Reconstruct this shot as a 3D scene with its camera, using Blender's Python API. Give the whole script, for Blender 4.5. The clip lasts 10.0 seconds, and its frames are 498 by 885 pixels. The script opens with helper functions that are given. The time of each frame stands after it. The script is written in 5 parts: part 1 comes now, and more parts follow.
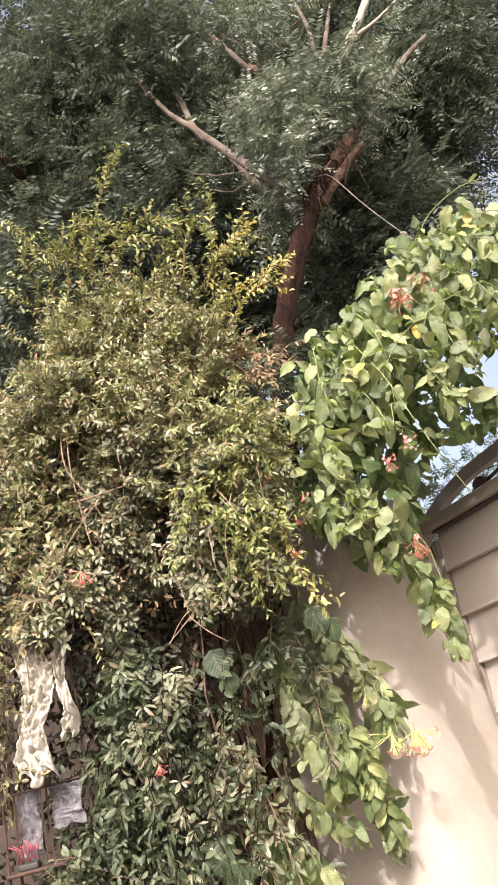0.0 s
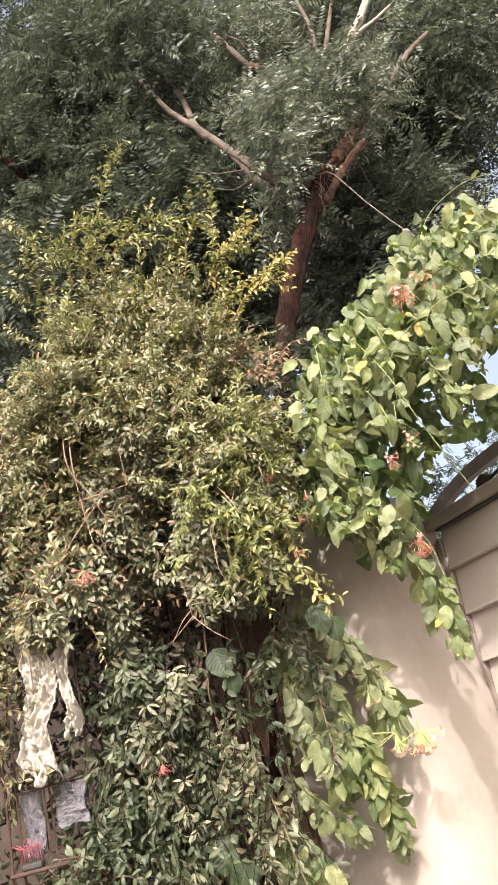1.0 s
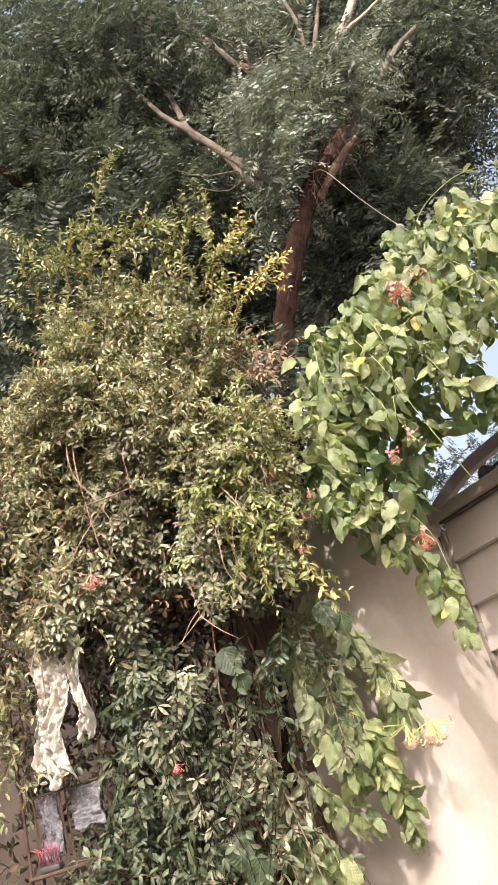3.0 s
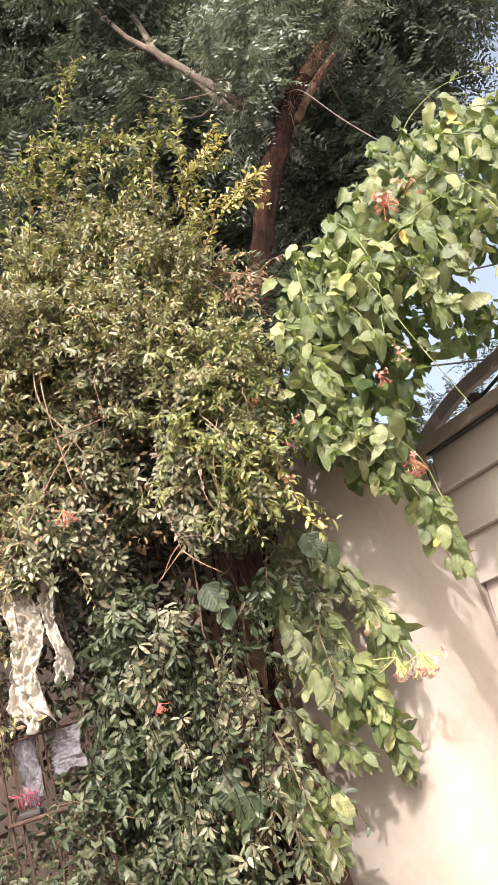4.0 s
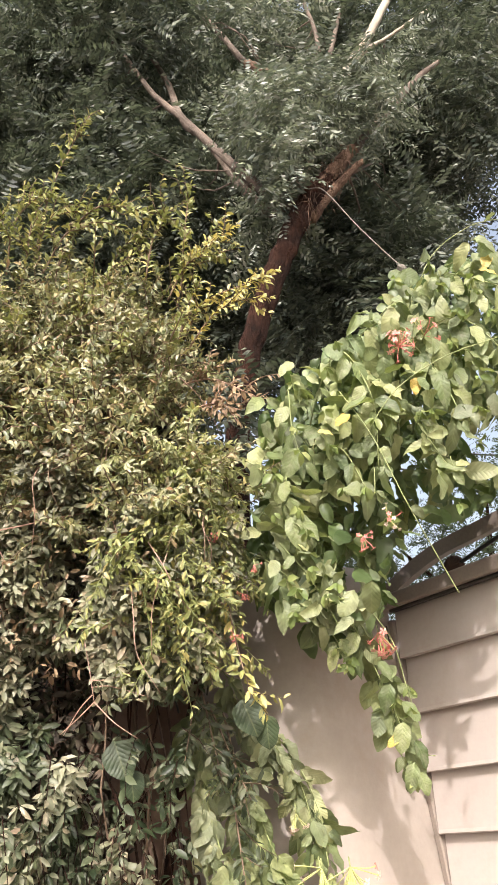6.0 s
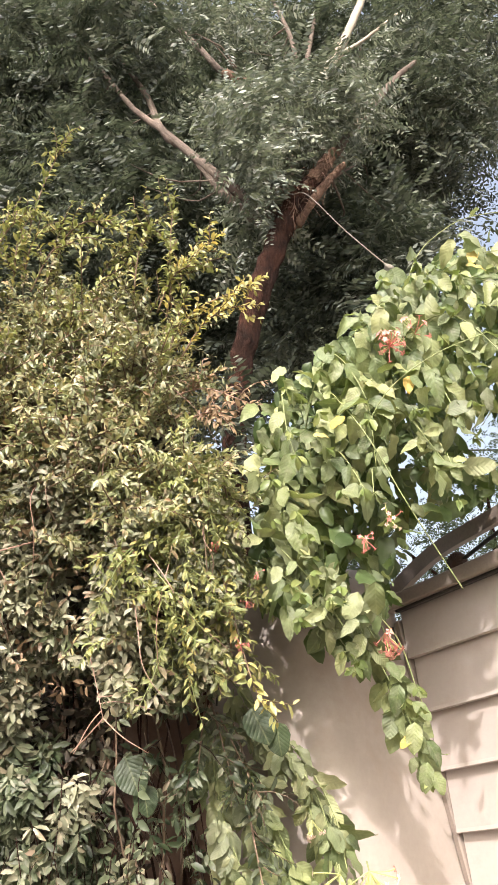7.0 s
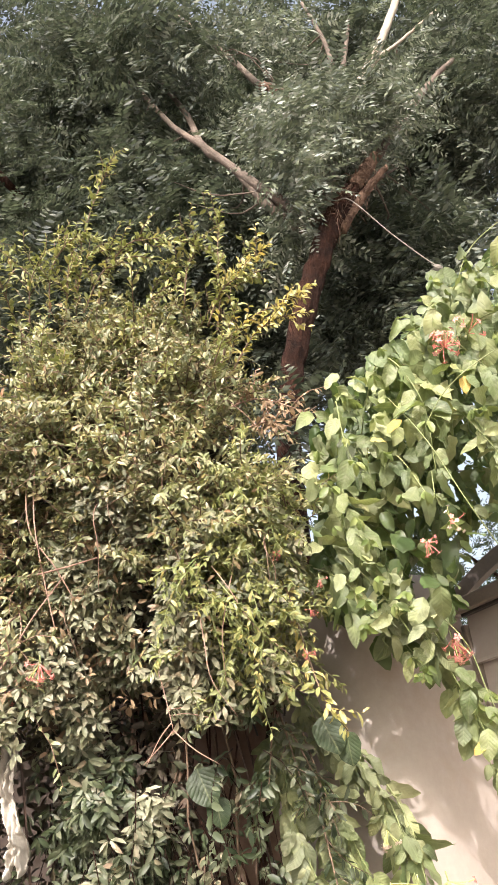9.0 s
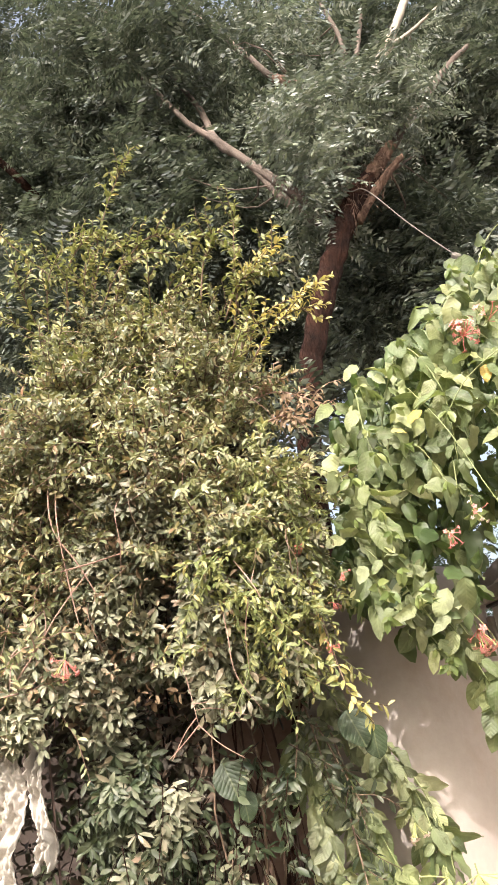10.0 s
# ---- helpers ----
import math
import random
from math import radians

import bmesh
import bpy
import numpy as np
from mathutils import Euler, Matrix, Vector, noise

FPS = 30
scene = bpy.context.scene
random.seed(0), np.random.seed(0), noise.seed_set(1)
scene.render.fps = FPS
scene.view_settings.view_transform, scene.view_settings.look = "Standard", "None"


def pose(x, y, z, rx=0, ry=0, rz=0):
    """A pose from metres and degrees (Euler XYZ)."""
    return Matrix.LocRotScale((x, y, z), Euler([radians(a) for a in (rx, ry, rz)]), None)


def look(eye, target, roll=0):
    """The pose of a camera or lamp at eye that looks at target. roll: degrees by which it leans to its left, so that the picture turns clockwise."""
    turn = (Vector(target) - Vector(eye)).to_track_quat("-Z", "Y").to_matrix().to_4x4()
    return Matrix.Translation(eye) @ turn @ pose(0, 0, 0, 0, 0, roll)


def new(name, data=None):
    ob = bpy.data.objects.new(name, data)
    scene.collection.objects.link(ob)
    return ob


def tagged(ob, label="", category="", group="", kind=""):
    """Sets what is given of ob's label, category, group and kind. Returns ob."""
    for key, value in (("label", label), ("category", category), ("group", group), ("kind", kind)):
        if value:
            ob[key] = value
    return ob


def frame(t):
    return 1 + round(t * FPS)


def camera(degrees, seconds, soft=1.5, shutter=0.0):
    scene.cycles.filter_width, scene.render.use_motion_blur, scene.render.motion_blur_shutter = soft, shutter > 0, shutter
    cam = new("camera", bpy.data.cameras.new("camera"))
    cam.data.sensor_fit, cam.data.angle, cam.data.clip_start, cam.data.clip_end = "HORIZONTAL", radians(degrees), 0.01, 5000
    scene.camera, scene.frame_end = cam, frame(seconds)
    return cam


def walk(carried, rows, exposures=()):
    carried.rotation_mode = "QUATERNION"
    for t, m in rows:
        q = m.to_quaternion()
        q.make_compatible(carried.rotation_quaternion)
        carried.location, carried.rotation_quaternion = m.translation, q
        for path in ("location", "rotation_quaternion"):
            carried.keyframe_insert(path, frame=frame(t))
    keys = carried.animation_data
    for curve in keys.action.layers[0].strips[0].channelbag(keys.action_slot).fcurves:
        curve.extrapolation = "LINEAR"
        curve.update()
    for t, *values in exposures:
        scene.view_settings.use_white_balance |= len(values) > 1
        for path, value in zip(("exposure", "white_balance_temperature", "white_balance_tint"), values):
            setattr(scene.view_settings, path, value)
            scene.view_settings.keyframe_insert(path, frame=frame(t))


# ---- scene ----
cam = camera(36.0, 10.0)
EXPO = [(0.0, 0.64), (4.0, 0.64), (4.5, 0.52), (5.0, 0.20), (5.5, 0.22), (6.0, 0.58), (7.3, 0.74), (10.0, 0.77)]
SUN, SKY = 3.5, 0.15
PATH = [
    (0, (0.170, 0.086, 1.697), (0.031, 1.911, 2.503), -15.1),
    (0.5, (0.170, 0.084, 1.698), (0.027, 1.906, 2.510), -15.2),
    (1, (0.173, 0.091, 1.698), (0.024, 1.916, 2.503), -15.2),
    (1.5, (0.172, 0.088, 1.698), (0.018, 1.915, 2.498), -15.5),
    (2, (0.176, 0.085, 1.694), (0.020, 1.905, 2.508), -16.0),
    (2.2, (0.180, 0.079, 1.693), (0.029, 1.891, 2.527), -16.2),
    (3.3, (0.178, 0.077, 1.689), (0.035, 1.906, 2.485), -17.7),
    (3.5, (0.182, 0.082, 1.683), (0.073, 1.916, 2.474), -18.1),
    (4, (0.129, 0.209, 1.671), (-0.005, 2.083, 2.358), -18.4),
    (4.5, (0.049, 0.344, 1.683), (0.056, 2.248, 2.295), -20.8),
    (5, (0.083, 0.429, 1.866), (0.144, 2.372, 2.336), -16.4),
    (5.5, (0.121, 0.412, 1.944), (0.098, 2.291, 2.627), -9.7),
    (6, (0.136, 0.39, 1.938), (0.158, 2.224, 2.734), -9.2),
    (6.2, (0.141, 0.388, 1.941), (0.186, 2.236, 2.705), -10.7),
    (7.3, (0.141, 0.396, 1.936), (0.162, 2.214, 2.77), -12.7),
    (7.5, (0.139, 0.397, 1.936), (0.137, 2.212, 2.777), -12.7),
    (8, (0.139, 0.399, 1.936), (0.104, 2.215, 2.772), -13.5),
    (8.5, (0.129, 0.394, 1.939), (0.067, 2.205, 2.784), -13.3),
    (9, (0.129, 0.39, 1.937), (0.035, 2.192, 2.8), -13.2),
    (9.5, (0.134, 0.387, 1.933), (0.01, 2.183, 2.805), -13.8),
    (10, (0.13, 0.396, 1.936), (-0.019, 2.194, 2.799), -13.6),
]
walk(cam, [(t, look(eye, target, roll)) for t, eye, target, roll in PATH], exposures=EXPO)

# ---------------------------------------------------------------- light
SUN_AZ, SUN_EL = -90.0, 40.5          # degrees, from +x towards +y
world = bpy.data.worlds.new("world")
scene.world = world
world.use_nodes = True
wn = world.node_tree.nodes
wl = world.node_tree.links
sky = wn.new("ShaderNodeTexSky")
sky.sky_type = 'NISHITA'
sky.sun_disc = False
sky.sun_elevation = radians(SUN_EL)
sky.sun_rotation = radians(90.0 - SUN_AZ)
sky.dust_density = 8.0
sky.air_density = 1.0
sky.ozone_density = 0.6
haze = wn.new("ShaderNodeHueSaturation")
haze.inputs["Saturation"].default_value = 0.62
haze.inputs["Value"].default_value = 1.65
wl.new(sky.outputs["Color"], haze.inputs["Color"])
wl.new(haze.outputs["Color"], wn["Background"].inputs["Color"])
wn["Background"].inputs["Strength"].default_value = SKY
sun_dir = Vector((math.cos(radians(SUN_EL)) * math.cos(radians(SUN_AZ)), math.cos(radians(SUN_EL)) * math.sin(radians(SUN_AZ)), math.sin(radians(SUN_EL))))
sun = new("sun", bpy.data.lights.new("sun", 'SUN'))
sun.data.energy = SUN
sun.data.angle = radians(0.55)
sun.data.color = (1.0, 0.925, 0.905)
sun.matrix_world = look(sun_dir * 30, (0, 0, 0))


# ---------------------------------------------------------------- materials
def material(name):
    m = bpy.data.materials.new(name)
    m.use_nodes = True
    nt = m.node_tree
    return m, nt.nodes, nt.links, nt.nodes["Principled BSDF"]


def ramp(nodes, stops):
    r = nodes.new("ShaderNodeValToRGB")
    e = r.color_ramp.elements
    while len(e) < len(stops):
        e.new(0.5)
    for el, (p, c) in zip(e, stops):
        el.position = p
        el.color = (*c, 1)
    return r


def noise_tex(nodes, links, scale, detail=4.0, coord="Object", rough=0.55):
    tc = nodes.new("ShaderNodeTexCoord")
    n = nodes.new("ShaderNodeTexNoise")
    n.inputs["Scale"].default_value = scale
    n.inputs["Detail"].default_value = detail
    n.inputs["Roughness"].default_value = rough
    links.new(tc.outputs[coord], n.inputs["Vector"])
    return n


def mix_col(nodes, links, fac, a, b, mode='MIX'):
    m = nodes.new("ShaderNodeMix")
    m.data_type, m.blend_type = 'RGBA', mode
    for sock, v in ((m.inputs["Factor"], fac), (m.inputs[6], a), (m.inputs[7], b)):
        if isinstance(v, bpy.types.NodeSocket):
            links.new(v, sock)
        elif isinstance(v, tuple):
            sock.default_value = (*v, 1)
        else:
            sock.default_value = v
    return m.outputs[2]


def bump(nodes, links, bsdf, height, strength, dist):
    b = nodes.new("ShaderNodeBump")
    b.inputs["Strength"].default_value = strength
    b.inputs["Distance"].default_value = dist
    links.new(height, b.inputs["Height"])
    links.new(b.outputs["Normal"], bsdf.inputs["Normal"])


def leaf_material(name, stops, rough=0.45, through_light=0.35, island=True, dust=0.0, spec=0.5, glow=(0.30, 0.42, 0.06), patch=0.0):
    """Green leaf: colour by piece, blotches and dust, light shining through."""
    m, n, l, b = material(name)
    if island:
        src = n.new("ShaderNodeNewGeometry").outputs["Random Per Island"]
    else:
        src = n.new("ShaderNodeObjectInfo").outputs["Random"]
    r = ramp(n, stops)
    l.new(src, r.inputs["Fac"])
    nz = noise_tex(n, l, 38.0, 3.0)
    rr = ramp(n, [(0.35, (0.72, 0.72, 0.72)), (0.7, (1.2, 1.2, 1.2))])
    l.new(nz.outputs["Fac"], rr.inputs["Fac"])
    col = mix_col(n, l, 1.0, r.outputs["Color"], rr.outputs["Color"], 'MULTIPLY')
    if dust:
        big = noise_tex(n, l, 9.0, 3.0)
        dr = ramp(n, [(0.4, (0, 0, 0)), (0.75, (dust, dust, dust))])
        l.new(big.outputs["Fac"], dr.inputs["Fac"])
        col = mix_col(n, l, dr.outputs["Color"], col, (0.30, 0.28, 0.21))
    if patch:
        pz = noise_tex(n, l, 4.5, 4.0, rough=0.65)
        pr = ramp(n, [(0.36, (1 - patch,) * 3), (0.5, (1.0,) * 3), (0.64, (1 + patch,) * 3)])
        l.new(pz.outputs["Fac"], pr.inputs["Fac"])
        col = mix_col(n, l, 1.0, col, pr.outputs["Color"], 'MULTIPLY')
    l.new(col, b.inputs["Base Color"])
    b.inputs["Roughness"].default_value = rough
    b.inputs["Specular IOR Level"].default_value = spec
    bump(n, l, b, nz.outputs["Fac"], 0.25, 0.004)
    tr = n.new("ShaderNodeBsdfTranslucent")
    l.new(mix_col(n, l, 0.55, col, glow), tr.inputs["Color"])
    mx = n.new("ShaderNodeMixShader")
    mx.inputs["Fac"].default_value = through_light
    l.new(b.outputs["BSDF"], mx.inputs[1])
    l.new(tr.outputs["BSDF"], mx.inputs[2])
    l.new(mx.outputs["Shader"], n["Material Output"].inputs["Surface"])
    return m


def surface(name, lo, hi, rough, scale, bump_scale, bump_strength=0.3, bump_dist=0.004, metal=0.0, stain=None, stain_scale=2.0, spec=0.4, stretch=1.0, grain=1.0):
    """Two-scale mottled surface."""
    m, n, l, b = material(name)
    big = noise_tex(n, l, scale, 5.0)
    r = ramp(n, [(0.3, lo), (0.7, hi)])
    l.new(big.outputs["Fac"], r.inputs["Fac"])
    col = r.outputs["Color"]
    fine = noise_tex(n, l, bump_scale, 6.0, rough=0.65)
    if stretch != 1.0:
        mp = n.new("ShaderNodeMapping")
        mp.inputs["Scale"].default_value = (1.0, 1.0, stretch)
        l.new(fine.inputs["Vector"].links[0].from_socket, mp.inputs["Vector"])
        l.new(mp.outputs["Vector"], fine.inputs["Vector"])
    fr = ramp(n, [(0.3, (1 - 0.14 * grain,) * 3), (0.7, (1 + 0.08 * grain,) * 3)])
    l.new(fine.outputs["Fac"], fr.inputs["Fac"])
    col = mix_col(n, l, 1.0, col, fr.outputs["Color"], 'MULTIPLY')
    if stain:
        st = noise_tex(n, l, stain_scale, 6.0, rough=0.7)
        sr = ramp(n, [(0.52, (0, 0, 0)), (0.72, (0.6, 0.6, 0.6))])
        l.new(st.outputs["Fac"], sr.inputs["Fac"])
        col = mix_col(n, l, sr.outputs["Color"], col, stain)
    l.new(col, b.inputs["Base Color"])
    b.inputs["Roughness"].default_value = rough
    b.inputs["Metallic"].default_value = metal
    b.inputs["Specular IOR Level"].default_value = spec
    bump(n, l, b, fine.outputs["Fac"], bump_strength, bump_dist)
    return m


M_PLASTER = surface("plaster", (0.335, 0.288, 0.252), (0.405, 0.356, 0.318), 0.9, 2.2, 40.0, 0.22, 0.004, stain=(0.30, 0.235, 0.185), stain_scale=3.5, spec=0.2, grain=0.45)
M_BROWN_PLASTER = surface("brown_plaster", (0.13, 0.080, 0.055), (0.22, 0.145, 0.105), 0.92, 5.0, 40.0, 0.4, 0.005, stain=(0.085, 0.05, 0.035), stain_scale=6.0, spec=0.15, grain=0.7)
M_BACKWALL = surface("old_wall_shaded", (0.038, 0.028, 0.023), (0.075, 0.057, 0.047), 0.92, 3.0, 60.0, 0.4, 0.006, stain=(0.028, 0.022, 0.018), spec=0.15)
M_YARD_WALL = surface("yard_wall", (0.28, 0.245, 0.21), (0.38, 0.34, 0.30), 0.92, 1.5, 60.0, 0.4, 0.006, stain=(0.2, 0.165, 0.135), spec=0.15)
M_GATE = surface("gate_paint", (0.375, 0.325, 0.295), (0.435, 0.385, 0.352), 0.55, 3.0, 60.0, 0.05, 0.002, stain=(0.34, 0.275, 0.23), stain_scale=6.0, grain=0.25)
M_GATE_FRAME = surface("gate_frame_paint", (0.20, 0.16, 0.135), (0.26, 0.215, 0.185), 0.5, 5.0, 140.0, 0.12, 0.002)
M_DARK = surface("dark_rubber", (0.03, 0.027, 0.025), (0.05, 0.045, 0.04), 0.6, 8.0, 100.0)
M_GROUND = surface("ground_earth", (0.20, 0.16, 0.12), (0.30, 0.26, 0.21), 0.95, 0.8, 25.0, 0.6, 0.02, stain=(0.14, 0.12, 0.09))
M_BARK = surface("bark", (0.013, 0.006, 0.004), (0.058, 0.024, 0.015), 0.9, 16.0, 60.0, 1.0, 0.06, stain=(0.090, 0.038, 0.024), stain_scale=14.0, spec=0.15, stretch=0.12, grain=2.5)
M_LIMB = surface("limb_bark", (0.075, 0.056, 0.045), (0.165, 0.130, 0.105), 0.85, 8.0, 70.0, 0.6, 0.01, stain=(0.105, 0.060, 0.044), stain_scale=5.0, spec=0.2)
M_PALE_LIMB = surface("pale_limb_bark", (0.24, 0.20, 0.155), (0.42, 0.37, 0.30), 0.8, 7.0, 60.0, 0.5, 0.008, stain=(0.25, 0.19, 0.14), stain_scale=6.0, spec=0.2)
M_STEM = surface("shrub_stem", (0.10, 0.065, 0.042), (0.20, 0.135, 0.09), 0.8, 12.0, 90.0, 0.4, 0.003)
M_RED_STEM = surface("dry_red_stem", (0.24, 0.135, 0.10), (0.40, 0.27, 0.205), 0.7, 14.0, 90.0, 0.2, 0.002)
M_GREEN_STEM = surface("green_stem", (0.17, 0.20, 0.07), (0.28, 0.30, 0.13), 0.6, 14.0, 90.0, 0.2, 0.002)
M_ROPE = surface("rope", (0.10, 0.085, 0.07), (0.17, 0.15, 0.125), 0.9, 30.0, 200.0, 0.6, 0.003)
M_CABLE = surface("cable", (0.02, 0.02, 0.02), (0.04, 0.04, 0.04), 0.6, 5.0, 60.0)
M_CLOTH = surface("cloth", (0.36, 0.32, 0.27), (0.56, 0.52, 0.46), 0.9, 14.0, 160.0, 0.4, 0.004, stain=(0.20, 0.16, 0.12), stain_scale=9.0, spec=0.15)
M_RUST = surface("rusty_iron", (0.040, 0.024, 0.018), (0.085, 0.046, 0.033), 0.8, 12.0, 90.0, 0.5, 0.004)
M_WOOD = surface("weathered_wood", (0.15, 0.11, 0.085), (0.27, 0.21, 0.17), 0.85, 10.0, 70.0, 0.5, 0.004)
M_PINK = surface("pink_bristle", (0.42, 0.06, 0.11), (0.58, 0.15, 0.19), 0.5, 20.0, 90.0)
M_FRUIT = surface("dry_fruit", (0.42, 0.27, 0.09), (0.55, 0.40, 0.18), 0.6, 25.0, 90.0)
M_PETAL_RED = surface("petal_red", (0.60, 0.12, 0.11), (0.74, 0.30, 0.25), 0.6, 60.0, 200.0, 0.1)
M_PETAL_PINK = surface("petal_pink", (0.62, 0.20, 0.17), (0.70, 0.36, 0.31), 0.6, 60.0, 200.0, 0.1)
M_PETAL_PALE = surface("petal_pale", (0.66, 0.44, 0.36), (0.74, 0.60, 0.50), 0.6, 60.0, 200.0, 0.1)
M_TUBE = surface("flower_tube", (0.33, 0.36, 0.12), (0.46, 0.44, 0.18), 0.6, 60.0, 200.0, 0.1)

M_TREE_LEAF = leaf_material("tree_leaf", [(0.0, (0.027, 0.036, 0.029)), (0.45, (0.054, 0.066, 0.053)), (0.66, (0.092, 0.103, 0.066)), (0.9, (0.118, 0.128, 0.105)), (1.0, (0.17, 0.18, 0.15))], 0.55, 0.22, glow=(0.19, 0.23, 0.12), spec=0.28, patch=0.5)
M_TREE_SUNLIT = leaf_material("tree_leaf_sunlit", [(0.0, (0.072, 0.088, 0.070)), (0.35, (0.145, 0.166, 0.138)), (0.6, (0.19, 0.210, 0.135)), (0.85, (0.262, 0.28, 0.245)), (1.0, (0.36, 0.365, 0.325))], 0.5, 0.22, glow=(0.22, 0.26, 0.13), spec=0.35, patch=0.55)
M_STUB = surface("torn_wood", (0.060, 0.034, 0.024), (0.20, 0.125, 0.088), 0.85, 14.0, 60.0, 1.0, 0.02, stain=(0.05, 0.022, 0.015), stain_scale=12.0, spec=0.2, stretch=0.15)
M_FAR_LEAF = leaf_material("far_leaf", [(0.0, (0.05, 0.075, 0.045)), (1.0, (0.10, 0.13, 0.07))], 0.5, 0.25, glow=(0.16, 0.24, 0.05))
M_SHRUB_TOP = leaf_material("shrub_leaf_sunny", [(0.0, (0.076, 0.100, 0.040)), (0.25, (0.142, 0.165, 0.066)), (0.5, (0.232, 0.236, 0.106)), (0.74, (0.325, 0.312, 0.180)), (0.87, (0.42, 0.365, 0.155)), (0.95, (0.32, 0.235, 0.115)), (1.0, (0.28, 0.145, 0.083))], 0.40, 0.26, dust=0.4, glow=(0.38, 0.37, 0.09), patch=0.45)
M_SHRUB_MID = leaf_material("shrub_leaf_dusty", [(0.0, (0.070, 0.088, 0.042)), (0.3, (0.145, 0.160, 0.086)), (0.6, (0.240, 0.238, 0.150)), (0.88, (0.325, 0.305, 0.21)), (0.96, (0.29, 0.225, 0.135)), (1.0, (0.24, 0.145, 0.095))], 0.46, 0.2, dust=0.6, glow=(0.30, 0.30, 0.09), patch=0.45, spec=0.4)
M_SHRUB_LOW = leaf_material("shrub_leaf_green_shaded", [(0.0, (0.021, 0.035, 0.015)), (0.4, (0.046, 0.066, 0.029)), (0.75, (0.086, 0.106, 0.053)), (0.93, (0.155, 0.165, 0.102)), (1.0, (0.16, 0.115, 0.07))], 0.46, 0.2, dust=0.32, glow=(0.15, 0.21, 0.05), patch=0.5, spec=0.35)
M_SPRIG = leaf_material("sprig_leaf_yellow", [(0.0, (0.30, 0.31, 0.11)), (0.5, (0.48, 0.45, 0.18)), (1.0, (0.62, 0.50, 0.20))], 0.45, 0.35, glow=(0.65, 0.52, 0.08))
M_SPRIG_GREEN = leaf_material("sprig_leaf_green", [(0.0, (0.130, 0.160, 0.048)), (0.5, (0.225, 0.242, 0.080)), (0.85, (0.33, 0.325, 0.120)), (1.0, (0.44, 0.35, 0.12))], 0.42, 0.28, dust=0.25, glow=(0.36, 0.38, 0.08))
M_DEAD_SHADE_LEAF = leaf_material("dead_shade_leaf", [(0.0, (0.035, 0.026, 0.018)), (0.5, (0.062, 0.046, 0.028)), (0.8, (0.050, 0.062, 0.030)), (1.0, (0.12, 0.07, 0.045))], 0.7, 0.1, glow=(0.12, 0.08, 0.04))
M_BROWN_LEAF = leaf_material("withered_leaf", [(0.0, (0.20, 0.125, 0.07)), (1.0, (0.38, 0.27, 0.16))], 0.6, 0.2, glow=(0.35, 0.24, 0.1))


def veined_leaf(name, stops, glow, dust, joined=False):
    """Large leaf, 1 long along its own y: pale midrib and side veins, puckered between them."""
    m = leaf_material(name, stops, 0.50, 0.27, island=joined, dust=0.0, glow=glow, spec=0.4)
    n, l = m.node_tree.nodes, m.node_tree.links
    b = n["Principled BSDF"]

    def math_node(op, a, c=None):
        k = n.new("ShaderNodeMath")
        k.operation = op
        for i, v in enumerate((a, c)):
            if isinstance(v, bpy.types.NodeSocket):
                l.new(v, k.inputs[i])
            elif v is not None:
                k.inputs[i].default_value = v
        return k.outputs[0]

    sp = n.new("ShaderNodeSeparateXYZ")
    if joined:
        l.new(n.new("ShaderNodeUVMap").outputs["UV"], sp.inputs[0])
    else:
        l.new(n.new("ShaderNodeTexCoord").outputs["Object"], sp.inputs[0])
    ax = math_node('ABSOLUTE', sp.outputs["X"])
    ph = math_node('SUBTRACT', sp.outputs["Y"], math_node('MULTIPLY', ax, 1.0))
    wv = math_node('ABSOLUTE', math_node('SINE', math_node('MULTIPLY', ph, 24.0)))
    side = ramp(n, [(0.0, (1, 1, 1)), (0.28, (0, 0, 0))])
    l.new(wv, side.inputs["Fac"])
    mid = ramp(n, [(0.010, (1, 1, 1)), (0.028, (0, 0, 0))])
    l.new(ax, mid.inputs["Fac"])
    vein = math_node('MAXIMUM', math_node('MULTIPLY', side.outputs["Color"], 0.55), mid.outputs["Color"])
    old = b.inputs["Base Color"].links[0].from_socket
    col = mix_col(n, l, math_node('MULTIPLY', vein, 0.15), old, (0.42, 0.45, 0.20))
    if dust:
        big = noise_tex(n, l, 3.0, 4.0)
        dr = ramp(n, [(0.42, (0, 0, 0)), (0.75, (dust, dust, dust))])
        l.new(big.outputs["Fac"], dr.inputs["Fac"])
        col = mix_col(n, l, dr.outputs["Color"], col, (0.40, 0.38, 0.28))
    l.new(col, b.inputs["Base Color"])
    bump(n, l, b, wv, 0.3, 0.0019)
    return m


CREEPER_GREENS = [(0.0, (0.058, 0.090, 0.034)), (0.3, (0.116, 0.154, 0.060)), (0.65, (0.184, 0.220, 0.092)), (0.9, (0.265, 0.290, 0.125)), (1.0, (0.33, 0.335, 0.145))]
M_CREEPER = veined_leaf("creeper_leaf", CREEPER_GREENS, (0.38, 0.46, 0.09), 0.5)
M_CREEPER_MANY = veined_leaf("creeper_leaf_mass", CREEPER_GREENS, (0.38, 0.46, 0.09), 0.5, True)
M_CREEPER_J = leaf_material("creeper_leaf_inner_shaded", [(0.0, (0.048, 0.080, 0.028)), (0.6, (0.095, 0.138, 0.050)), (1.0, (0.17, 0.22, 0.085))], 0.45, 0.30, dust=0.2, glow=(0.26, 0.40, 0.06))
